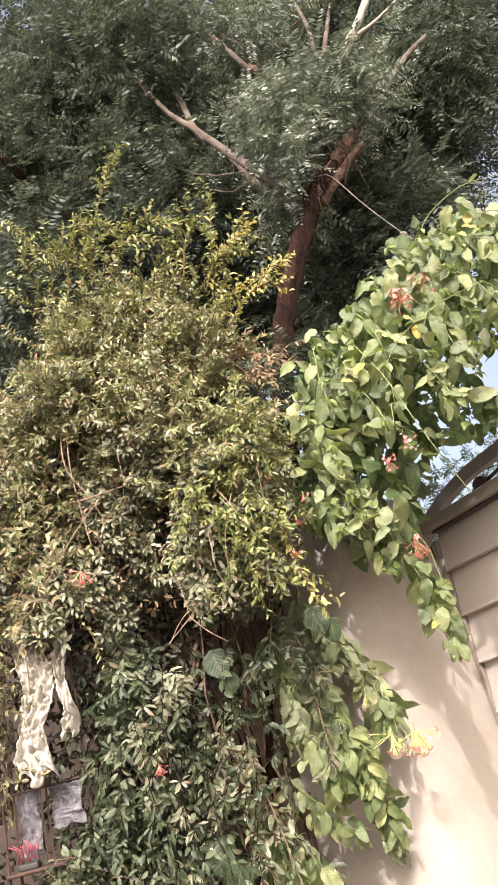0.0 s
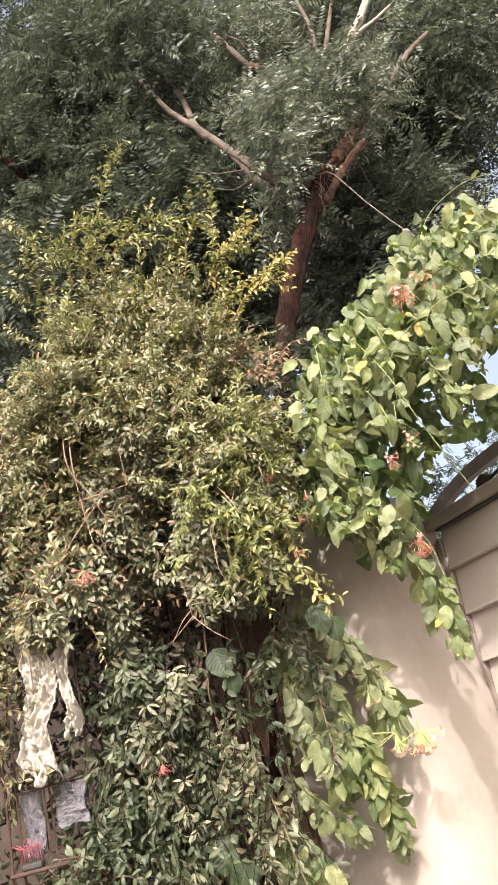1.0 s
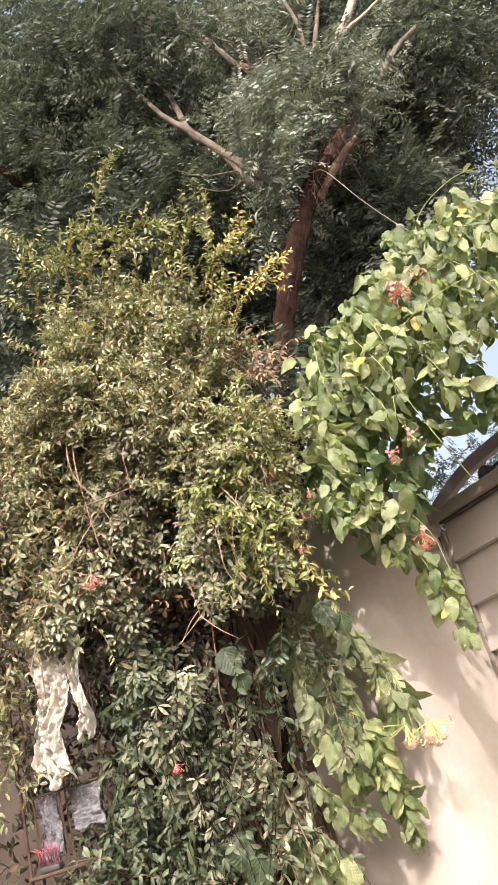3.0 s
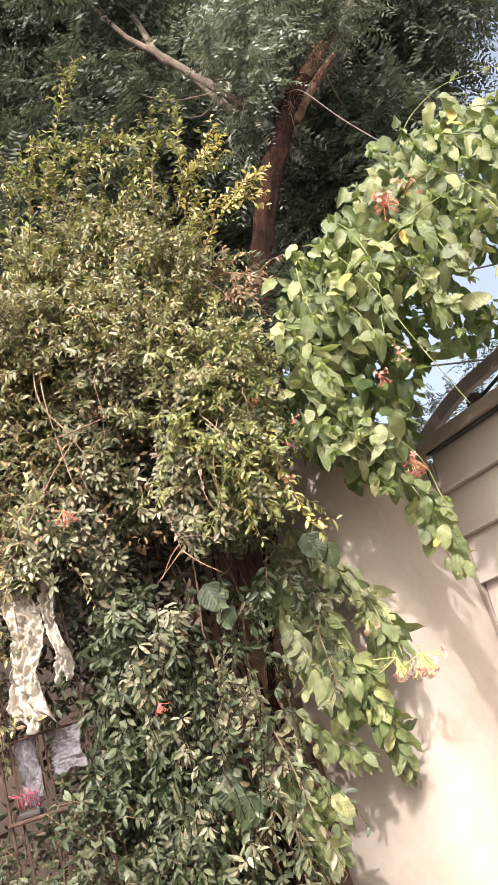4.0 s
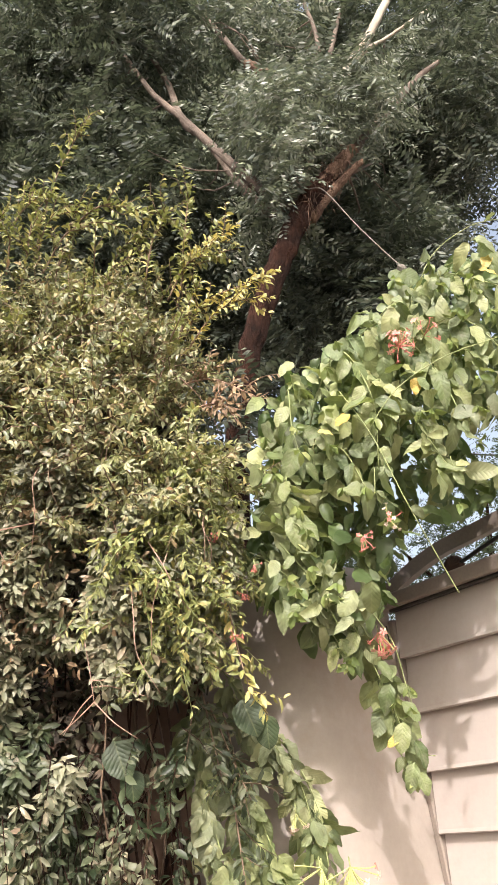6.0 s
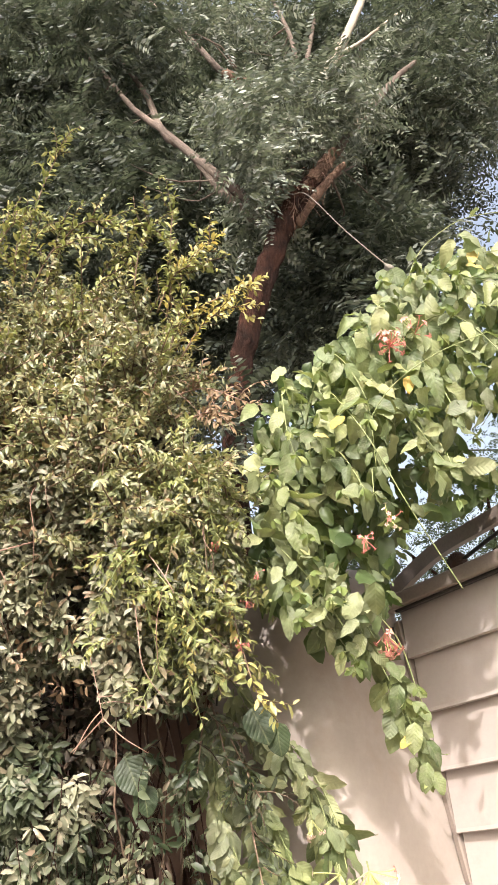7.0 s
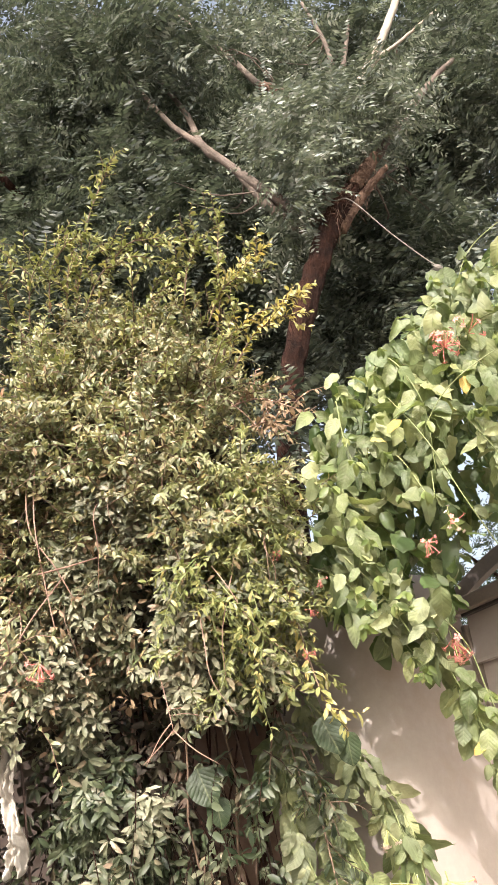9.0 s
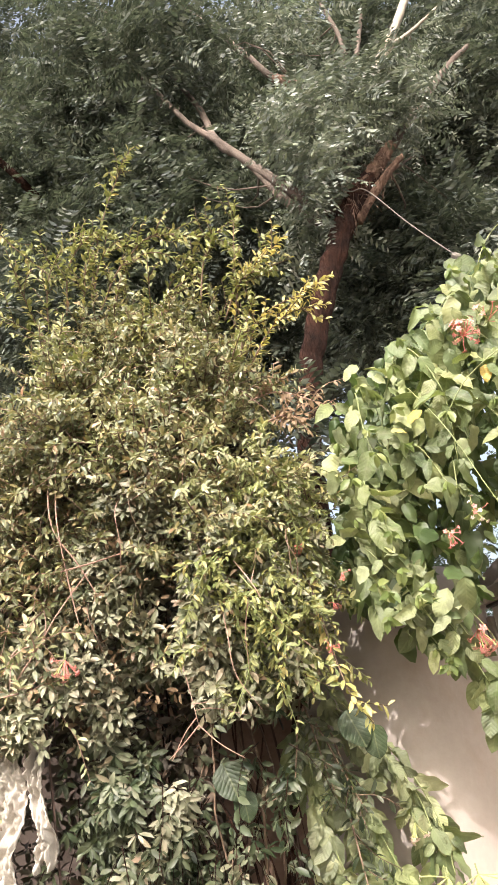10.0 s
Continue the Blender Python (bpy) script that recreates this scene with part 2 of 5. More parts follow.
M_YOUNG = leaf_material("young_leaf", [(0.0, (0.13, 0.18, 0.055)), (0.6, (0.20, 0.245, 0.080)), (1.0, (0.27, 0.295, 0.105))], 0.45, 0.3, glow=(0.32, 0.42, 0.07))
M_SHADED_LEAF = veined_leaf("shaded_round_leaf", [(0.0, (0.026, 0.044, 0.017)), (1.0, (0.042, 0.064, 0.026))], (0.10, 0.16, 0.04), 0.10)
M_YELLOW_LEAF = veined_leaf("yellow_leaf", [(0.0, (0.50, 0.32, 0.06)), (1.0, (0.56, 0.45, 0.15))], (0.6, 0.45, 0.06), 0.0)


# ---------------------------------------------------------------- mesh tools
def part(name, bm, mat, parent=None, label=""):
    """A bmesh as one mesh object under a thing or a part."""
    me = bpy.data.meshes.new(name)
    bm.to_mesh(me)
    bm.free()
    if mat:
        me.materials.append(mat)
    ob = new(name, me)
    ob.parent = parent
    if label:
        tagged(ob, label)
    return ob


def thing(name, label, category, at=(0, 0, 0), group="", kind=""):
    ob = new(name)
    ob.location = at
    ob.empty_display_size = 0.1
    return tagged(ob, label, category, group, kind)


def mesh_np(name, verts, faces, mats, smooth=False, slots=None):
    """A mesh from arrays: verts (n, 3), faces (m, 3) or (m, 4)."""
    verts, faces = np.asarray(verts, np.float32), np.asarray(faces, np.int32)
    me = bpy.data.meshes.new(name)
    k = faces.shape[1]
    me.vertices.add(len(verts))
    me.vertices.foreach_set("co", verts.ravel())
    me.loops.add(faces.size)
    me.loops.foreach_set("vertex_index", faces.ravel())
    me.polygons.add(len(faces))
    me.polygons.foreach_set("loop_start", np.arange(0, faces.size, k, dtype=np.int32))
    me.polygons.foreach_set("loop_total", np.full(len(faces), k, np.int32))
    if slots is not None:
        me.polygons.foreach_set("material_index", np.asarray(slots, np.int32))
    if smooth:
        me.polygons.foreach_set("use_smooth", np.ones(len(faces), bool))
    me.update(calc_edges=True)
    for m in mats if isinstance(mats, (list, tuple)) else [mats]:
        me.materials.append(m)
    return me


def put(name, me, parent=None, label="", kind=""):
    ob = new(name, me)
    ob.parent = parent
    return tagged(ob, label, kind=kind)


def smooth_path(points, n):
    """Catmull-Rom through the points, n samples."""
    p = np.array(points, float)
    p = np.vstack([2 * p[0] - p[1], p, 2 * p[-1] - p[-2]])
    segs = len(p) - 3
    out = []
    for u in np.linspace(0, segs - 1e-6, n):
        i = int(u)
        f = u - i
        a, b, c, d = p[i:i + 4]
        out.append(0.5 * ((2 * b) + (c - a) * f + (2 * a - 5 * b + 4 * c - d) * f * f + (3 * b - a - 3 * c + d) * f ** 3))
    return np.array(out)


def tube_np(path, radii, sides=6, wobble=0.0, rng=None):
    """Verts and quads of a tube along a path, with closed ends."""
    path = np.asarray(path, float)
    n = len(path)
    radii = np.broadcast_to(radii, (n,))
    t = np.gradient(path, axis=0)
    t /= np.linalg.norm(t, axis=1)[:, None] + 1e-9
    ref = np.array([0.31, 0.22, 0.92]) if abs(t[0] @ [0.31, 0.22, 0.92]) < 0.9 else np.array([1.0, 0.1, 0])
    a = np.cross(t, ref)
    a /= np.linalg.norm(a, axis=1)[:, None] + 1e-9
    b = np.cross(t, a)
    ang = np.linspace(0, 2 * np.pi, sides, endpoint=False)
    rr = np.repeat(radii[:, None], sides, 1)
    if wobble:
        rr = rr * (1 + wobble * rng.normal(size=rr.shape))
    v = path[:, None] + rr[..., None] * (np.cos(ang)[None, :, None] * a[:, None] + np.sin(ang)[None, :, None] * b[:, None])
    v = v.reshape(-1, 3)
    f = []
    for i in range(n - 1):
        for j in range(sides):
            k = (j + 1) % sides
            f.append((i * sides + j, i * sides + k, (i + 1) * sides + k, (i + 1) * sides + j))
    m = len(v)
    v = np.vstack([v, path[:1], path[-1:]])
    for j in range(sides):
        k = (j + 1) % sides
        f.append((m, k, j, m))
        f.append((m + 1, (n - 1) * sides + j, (n - 1) * sides + k, m + 1))
    return v, f


def tubes(name, list_of, mat, parent=None, label="", smooth=True):
    """One mesh object of several tubes: (path, radii, sides)."""
    me = bpy.data.meshes.new(name)
    vs, fs, o = [], [], 0
    for path, radii, sides in list_of:
        v, f = tube_np(path, radii, sides)
        vs.append(v)
        fs += [tuple(dict.fromkeys(i + o for i in q)) for q in f]
        o += len(v)
    me.from_pydata(np.vstack(vs).tolist(), [], fs)
    if smooth:
        me.polygons.foreach_set("use_smooth", np.ones(len(me.polygons), bool))
    me.materials.append(mat)
    me.update()
    ob = new(name, me)
    ob.parent = parent
    return tagged(ob, label)


def box_bm(sx, sy, sz, at=(0, 0, 0), bevel=0.004, segs=1):
    bm = bmesh.new()
    bmesh.ops.create_cube(bm, size=1.0, matrix=Matrix.Translation(at) @ Matrix.Diagonal((sx, sy, sz, 1)))
    if bevel:
        bmesh.ops.bevel(bm, geom=bm.edges[:], offset=bevel, segments=segs, affect='EDGES', profile=0.5)
    return bm


def unit(v):
    v = np.asarray(v, float)
    return v / (np.linalg.norm(v, axis=-1, keepdims=True) + 1e-9)


# a small folded leaf: along +y, 1 long, facing +z
SMALL_V = np.array([(0, 0, 0), (-0.44, 0.30, 0.10), (0, 0.34, -0.02), (0.44, 0.30, 0.10), (-0.46, 0.70, 0.0), (0, 0.74, -0.13), (0.46, 0.70, 0.0), (0, 1.0, -0.34)])
SMALL_F = np.array([(0, 2, 1), (0, 3, 2), (1, 2, 4), (2, 5, 4), (2, 3, 5), (3, 6, 5), (4, 5, 7), (5, 6, 7)])
# a leaflet, narrow
THIN_V = np.array([(0, 0, 0), (-0.5, 0.5, 0.05), (0.5, 0.5, 0.05), (0, 1.0, -0.06)])
THIN_F = np.array([(0, 2, 1), (1, 2, 3)])


def leaves_np(pos, axis, up, length, width, tv=SMALL_V, tf=SMALL_F):
    """Many leaves: each at pos, along axis, its face turned to up."""
    y = unit(axis)
    x = unit(np.cross(y, up))
    z = np.cross(x, y)
    n, k = len(pos), len(tv)
    v = (pos[:, None] + tv[None, :, :1] * (width * np.ones(n))[:, None, None] * x[:, None]
         + tv[None, :, 1:2] * (length * np.ones(n))[:, None, None] * y[:, None]
         + tv[None, :, 2:3] * (width * np.ones(n))[:, None, None] * 1.6 * z[:, None])
    f = tf[None] + (np.arange(n) * k)[:, None, None]
    return v.reshape(-1, 3), f.reshape(-1, tf.shape[1])


def gather(pieces):
    vs, fs, o = [], [], 0
    for v, f in pieces:
        vs.append(v)
        fs.append(f + o)
        o += len(v)
    return np.vstack(vs), np.vstack(fs)


def shoots(rng, roots, heads, lengths, droop, step, leaf, width, spread=0.9, sun_face=0.5, samples=10):
    """Leafy shoots. roots, heads (n, 3); returns leaf arrays and stem paths."""
    n = len(roots)
    heads = unit(heads)
    s = np.linspace(0, 1, samples)
    side = unit(np.cross(heads, rng.normal(size=(n, 3))))
    L = lengths[:, None, None]
    p = roots[:, None] + L * s[None, :, None] * heads[:, None] + L * (s ** 2)[None, :, None] * (np.array([0, 0, -1.0]) * np.reshape(droop * np.ones(n), (n, 1, 1)))
    p = p + L * 0.12 * np.sin(s * 3.0)[None, :, None] * side[:, None]
    tang = unit(np.gradient(p, axis=1))
    P, A, U, S = [], [], [], []
    for i in range(n):
        count = max(3, int(lengths[i] / step))
        u = (np.arange(count) + rng.uniform(0, 1, count)) / count
        u = 0.08 + 0.92 * u
        idx = u * (samples - 1)
        lo = np.minimum(idx.astype(int), samples - 2)
        fr = (idx - lo)[:, None]
        pos = p[i][lo] * (1 - fr) + p[i][lo + 1] * fr
        tg = tang[i][lo]
        r = unit(np.cross(tg, rng.normal(size=(count, 3))))
        ax = unit(tg * rng.uniform(0.2, 0.9, (count, 1)) + r * spread + np.array([0, 0, -0.25]))
        P.append(pos)
        A.append(ax)
        U.append(rng.normal(size=(count, 3)) * 0.8 + np.array([0.15, -0.55, 0.75]) * 2 * sun_face)
        S.append(rng.uniform(0.65, 1.2, count) * np.where(u > 0.9, 0.75, 1.0))
    P, A, U, S = map(np.concatenate, (P, A, U, S))
    return leaves_np(P, A, U, S * leaf, S * width), p


def whorls(rng, nodes, heads, per, leaf, width, face=0.6, droop=0.35):
    """Rosettes of leaves round twig ends."""
    n = len(nodes)
    heads = unit(heads)
    a = unit(np.cross(heads, rng.normal(size=(n, 3))))
    b = np.cross(heads, a)
    out = []
    for k in range(per):
        t = 2 * np.pi * k / per + rng.uniform(-0.5, 0.5, n)
        ax = heads * rng.uniform(0.2, 0.9, (n, 1)) + a * np.cos(t)[:, None] + b * np.sin(t)[:, None] + np.array([0, 0, -droop])
        up = heads + rng.normal(size=(n, 3)) * 0.5 + np.array([0.18, -0.71, 0.68]) * face
        s = rng.uniform(0.6, 1.15, n)
        keep = rng.uniform(size=n) < 0.9
        out.append(leaves_np((nodes + unit(ax) * 0.004)[keep], ax[keep], up[keep], (s * leaf)[keep], (s * width)[keep]))
    return gather(out)


# ---------------------------------------------------------------- setting
CORNER = Vector((0.497, 2.738, 0.0))
GATE_TURN = radians(-51.0)
WALL_TOP = 2.46

bm = bmesh.new()
bmesh.ops.create_grid(bm, x_segments=40, y_segments=40, size=400)
ground = part("ground", bm, M_GROUND)
tagged(ground, "bare brown earth yard in front of the wall", "ground", kind="structure")


def rough_slab(name, length, height, thick, mat, label, m, seed, wave=0.004, cells=(28, 60)):
    """An upright plastered slab with an uneven face, from its local origin along +x; its face looks to -y."""
    rng = np.random.default_rng(seed)
    bm = bmesh.new()
    nx, nz = cells
    grid = [[None] * (nz + 1) for _ in range(nx + 1)]
    for i in range(nx + 1):
        for k in range(nz + 1):
            x, z = length * i / nx, height * k / nz
            d = wave * (noise.noise(Vector((x * 3.1 + seed, z * 3.1, 0))) + 0.5 * noise.noise(Vector((x * 11, z * 11, seed))))
            grid[i][k] = bm.verts.new((x, d, z))
    for i in range(nx):
        for k in range(nz):
            bm.faces.new((grid[i][k], grid[i + 1][k], grid[i + 1][k + 1], grid[i][k + 1]))
    res = bmesh.ops.extrude_face_region(bm, geom=bm.faces[:])
    bmesh.ops.translate(bm, verts=[g for g in res["geom"] if isinstance(g, bmesh.types.BMVert)], vec=(0, thick, 0))
    bmesh.ops.recalc_face_normals(bm, faces=bm.faces[:])
    for f in bm.faces:
        f.smooth = abs(f.normal.y) > 0.9
    ob = part(name, bm, mat)
    ob.matrix_world = m
    return tagged(ob, label, "wall", kind="structure")


def bent_wall(name, corners, radius, height, thick, mat, label, seed, wave=0.004, step=0.028):
    """A plastered wall that turns a rounded edge: plan points of its face, solid behind it."""
    a, b, c = (Vector((x, y, 0)) for x, y in corners)
    u, w = (a - b).normalized(), (c - b).normalized()
    plan = []
    n1 = int((a - b).length / step)
    for i in range(n1):
        plan.append(a + (b + u * radius - a) * (i / n1))
    for i in range(9):
        k = i / 8
        plan.append((b + u * radius) * (1 - k) ** 2 + b * (2 * k * (1 - k)) + (b + w * radius) * k ** 2)
    n2 = int((c - b).length / step)
    for i in range(1, n2 + 1):
        plan.append(b + w * radius + (c - b - w * radius) * (i / n2))
    nz = int(height / 0.04)
    bm = bmesh.new()
    front, back = [], []
    for i, p in enumerate(plan):
        t = (plan[min(i + 1, len(plan) - 1)] - plan[max(i - 1, 0)]).normalized()
        nrm = Vector((-t.y, t.x, 0))
        cols = []
        for k in range(nz + 1):
            z = height * k / nz
            d = wave * (noise.noise(Vector((p.x * 4.1 + seed, p.y * 4.1, z * 3.1))) + 0.5 * noise.noise(Vector((p.x * 13, p.y * 13 + seed, z * 12))))
            cols.append(bm.verts.new((p.x + nrm.x * d, p.y + nrm.y * d, z)))
        front.append(cols)
        q = p - nrm * thick
        back.append((bm.verts.new((q.x, q.y, 0)), bm.verts.new((q.x, q.y, height))))
    for i in range(len(plan) - 1):
        for k in range(nz):
            bm.faces.new((front[i][k], front[i + 1][k], front[i + 1][k + 1], front[i][k + 1])).smooth = True
        bm.faces.new((back[i][0], back[i][1], back[i + 1][1], back[i + 1][0]))
        bm.faces.new((front[i][nz], front[i + 1][nz], back[i + 1][1], back[i][1]))
    for i in (0, len(plan) - 1):
        bm.faces.new([*front[i], back[i][1], back[i][0]])
    bmesh.ops.recalc_face_normals(bm, faces=bm.faces[:])
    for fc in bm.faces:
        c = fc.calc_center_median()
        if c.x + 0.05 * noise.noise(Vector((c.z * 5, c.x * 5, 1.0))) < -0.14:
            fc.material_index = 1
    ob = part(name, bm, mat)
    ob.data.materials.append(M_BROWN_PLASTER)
    return tagged(ob, label, "wall", kind="structure")


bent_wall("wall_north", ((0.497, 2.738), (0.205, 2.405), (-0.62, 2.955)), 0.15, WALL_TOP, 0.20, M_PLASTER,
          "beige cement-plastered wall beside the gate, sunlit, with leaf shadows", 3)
rough_slab("wall_west", 2.6, 2.95, 0.2, M_BACKWALL, "old brown weathered wall behind the shrub, darkened as if in shade", pose(-2.75, 2.98, 0, 0, 0, 3), 8, wave=0.012)
rough_slab("added_wall_house", 6.2, 2.9, 0.25, M_YARD_WALL, "plain beige plastered wall along the yard, unseen, added to shape light", pose(-2.75, -3.2, 0, 0, 0, 90), 5, wave=0.012, cells=(24, 24))
rough_slab("added_wall_south", 9.0, 2.2, 0.25, M_YARD_WALL, "plain beige wall across the yard, unseen, added to shape light", pose(6.2, -3.3, 0, 0, 0, 180), 6, wave=0.012, cells=(24, 24))

# ---------------------------------------------------------------- gate
gate_m = Matrix.Translation(CORNER) @ Matrix.Rotation(GATE_TURN, 4, 'Z')
gate = thing("metal_gate", "tall beige painted metal gate with overlapping slats and arched ironwork", "gate")
gate.matrix_world = gate_m
GATE_LEN = 2.9


def slat_mesh():
    """One slat: leans out towards its lower lip, folded under."""
    h, out, lip = 0.155, 0.021, 0.012
    prof = [(0.0, 0.0), (-out, -h + lip), (-out - 0.003, -h + 0.003), (-out + 0.001, -h), (0.0, -h), (0.012, -h), (0.012, 0.0)]
    bm = bmesh.new()
    a = [bm.verts.new((0.028, y, z)) for y, z in prof]
    b = [bm.verts.new((GATE_LEN, y, z)) for y, z in prof]
    for i in range(len(prof)):
        j = (i + 1) % len(prof)
        bm.faces.new((a[i], a[j], b[j], b[i]))
    bm.faces.new(a)
    bm.faces.new(b[::-1])
    bmesh.ops.recalc_face_normals(bm, faces=bm.faces[:])
    me = bpy.data.meshes.new("slat")
    bm.to_mesh(me)
    bm.free()
    me.materials.append(M_GATE)
    return me


slat_me = slat_mesh()
for i in range(15):
    ob = put("slat", slat_me, gate)
    ob.location = (0, 0, 2.344 - 0.1530 * i)
part("cross_rail", box_bm(GATE_LEN - 0.03, 0.022, 0.036, (GATE_LEN / 2 + 0.014, -0.026, 1.560), 0.003), M_GATE, gate)
part("top_rail", box_bm(GATE_LEN + 0.02, 0.075, 0.042, (GATE_LEN / 2 - 0.01, -0.012, 2.354), 0.006, 2), M_GATE_FRAME, gate, "brown painted top rail")
part("shadow_gap_strip", box_bm(GATE_LEN - 0.04, 0.034, 0.008, (GATE_LEN / 2 + 0.01, -0.012, 2.329), 0.002), M_DARK, gate, "dark strip standing in for the shadow gap under the top rail")
part("side_post", box_bm(0.022, 0.045, 2.30, (0.014, 0.004, 1.155), 0.004), M_GATE_FRAME, gate, "narrow brown steel edge post")
tubes("cable", [(smooth_path([(-0.004, -0.03, 0.2), (0.0, -0.028, 1.2), (-0.004, -0.03, 1.9), (0.002, -0.028, 2.29)], 24), 0.005, 6)], M_DARK, gate, "thin black cable clipped along the post")
arch = smooth_path([(-0.06, 0.02, 2.365), (0.08, 0.02, 2.420), (0.22, 0.02, 2.456), (0.39, 0.02, 2.470), (0.55, 0.02, 2.480), (0.9, 0.02, 2.495), (1.2, 0.02, 2.500), (1.9, 0.02, 2.470), (2.6, 0.02, 2.380)], 48)


def flat_bar(path, w, d):
    """A flat bar bent along a path in the x-z plane."""
    bm = bmesh.new()
    t = np.gradient(path, axis=0)
    t /= np.linalg.norm(t, axis=1)[:, None]
    rows = []
    for p, q in zip(path, t):
        nrm = np.array([-q[2], 0, q[0]])
        rows.append([bm.verts.new(p + nrm * w * a + np.array([0, d * b, 0])) for a, b in ((-.5, -.5), (.5, -.5), (.5, .5), (-.5, .5))])
    for r, s in zip(rows, rows[1:]):
        for i in range(4):
            j = (i + 1) % 4
            bm.faces.new((r[i], s[i], s[j], r[j]))
    bm.faces.new(rows[0])
    bm.faces.new(rows[-1][::-1])
    bmesh.ops.recalc_face_normals(bm, faces=bm.faces[:])
    bmesh.ops.bevel(bm, geom=[e for e in bm.edges if abs((e.verts[0].co - e.verts[1].co).y) < 1e-5 and (e.verts[0].co - e.verts[1].co).length > w * 1.05], offset=0.002, segments=1, affect='EDGES')
    return bm


part("arch_bar", flat_bar(arch, 0.042, 0.03), M_GATE_FRAME, gate, "curved brown steel bar over the top rail")
thin = smooth_path([(0.12, 0.02, 2.365), (0.2, 0.02, 2.382), (0.30, 0.02, 2.405), (0.45, 0.02, 2.435), (0.7, 0.02, 2.470), (1.0, 0.02, 2.480)], 24)
tubes("scroll_bar", [(thin, 0.006, 6)], M_DARK, gate, "thin dark scroll bar")
bm = bmesh.new()
teeth = 18
ring0, ring1 = [], []
for i in range(teeth * 2):
    a = math.pi * i / teeth
    r = 0.031 if i % 2 == 0 else 0.025
    ring0.append(bm.verts.new((0.265 + r * math.cos(a), 0.006, 2.398 + r * math.sin(a))))
    ring1.append(bm.verts.new((0.265 + r * math.cos(a), 0.030, 2.398 + r * math.sin(a))))
c0, c1 = bm.verts.new((0.265, -0.004, 2.398)), bm.verts.new((0.265, 0.036, 2.398))
for i in range(teeth * 2):
    j = (i + 1) % (teeth * 2)
    bm.faces.new((ring0[i], ring1[i], ring1[j], ring0[j]))
    bm.faces.new((c0, ring0[i], ring0[j]))
    bm.faces.new((c1, ring1[j], ring1[i]))
bmesh.ops.recalc_face_normals(bm, faces=bm.faces[:])
part("rosette", bm, M_RUST, gate, "round dark iron rosette with a toothed rim")

# ---------------------------------------------------------------- tree behind the wall
rng = np.random.default_rng(11)
tree = thing("tree", "tall leaning tree with reddish bark and dense dark feathery foliage", "tree", (-0.05, 3.1, 0))


def limb(name, pts, r0, r1, mat, label="", sides=10, n=26, ridge=0.10, swell=0.0):
    """A tapered branch with lengthwise ridges and knots."""
    p = smooth_path(pts, n)
    p[1:-1] += rng.normal(size=(n - 2, 3)) * r0 * 0.06
    v, f = tube_np(p, np.linspace(r0, r1, n) * (1 + swell * np.linspace(0, 1, n) ** 4), sides)
    off = rng.uniform(0, 50)
    for i in range(n):
        for j in range(sides):
            a = 2 * math.pi * j / sides
            k = 1 + ridge * noise.noise(Vector((math.cos(a) * 2.2, math.sin(a) * 2.2, i * 0.08 + off))) + ridge * 0.8 * noise.noise(Vector((math.cos(a) * 6, math.sin(a) * 6, i * 0.12 + off)))
            v[i * sides + j] = p[i] + (v[i * sides + j] - p[i]) * k
    me = bpy.data.meshes.new(name)
    me.from_pydata((v - np.array(tree.location)).tolist(), [], [tuple(dict.fromkeys(q)) for q in f])
    me.polygons.foreach_set("use_smooth", np.ones(len(me.polygons), bool))
    me.materials.append(mat)
    put(name, me, tree, label)
    return p


bones = []
bones.append(limb("trunk", [(-0.05, 3.1, -0.1), (0.0, 3.05, 1.2), (0.04, 2.96, 2.3), (0.115, 2.88, 2.97), (0.215, 2.86, 3.36), (0.362, 2.85, 3.68), (0.50, 2.85, 3.93), (0.60, 2.86, 4.06), (0.68, 2.9, 4.16)], 0.046, 0.043, M_BARK, "reddish brown peeling trunk", 18, 60, 0.22))
bones.append(limb("limb", [(0.49, 2.86, 3.90), (0.563, 2.86, 4.017), (0.66, 2.87, 4.133), (0.80, 2.89, 4.285)], 0.042, 0.023, M_STUB, "split reddish limb stub", 14, 26, 0.30))
bones.append(limb("limb", [(0.55, 2.87, 3.93), (0.605, 2.87, 3.998), (0.698, 2.87, 4.090), (0.762, 2.87, 4.147), (0.818, 2.87, 4.192)], 0.026, 0.013, M_STUB, "split reddish limb stub", 10, 20, 0.35))
bones.append(limb("limb", [(0.70, 2.95, 4.20), (0.90, 3.02, 4.47), (1.123, 3.1, 4.74), (1.30, 3.23, 5.00), (1.52, 3.45, 5.32)], 0.021, 0.013, M_LIMB))
bones.append(limb("limb", [(0.54, 2.92, 4.02), (0.43, 2.96, 4.16), (0.32, 3.0, 4.36), (0.085, 3.15, 4.90), (-0.067, 3.3, 5.32), (-0.437, 3.6, 6.54)], 0.030, 0.010, M_LIMB))
bones.append(limb("limb", [(0.50, 2.95, 3.98), (0.38, 2.98, 4.13), (0.30, 3.02, 4.32), (0.245, 3.05, 4.50), (0.22, 3.07, 4.58)], 0.024, 0.016, M_LIMB))
bones.append(limb("limb", [(0.55, 3.0, 4.12), (0.62, 3.15, 4.45), (0.796, 3.3, 4.87), (1.078, 3.5, 5.47), (1.361, 3.7, 6.02), (1.612, 3.9, 6.58)], 0.036, 0.024, M_PALE_LIMB, "pale sunlit limb"))
bones.append(limb("limb", [(1.06, 3.49, 5.44), (1.19, 3.50, 5.56), (1.31, 3.50, 5.62), (1.6, 3.55, 5.85)], 0.017, 0.006, M_PALE_LIMB))
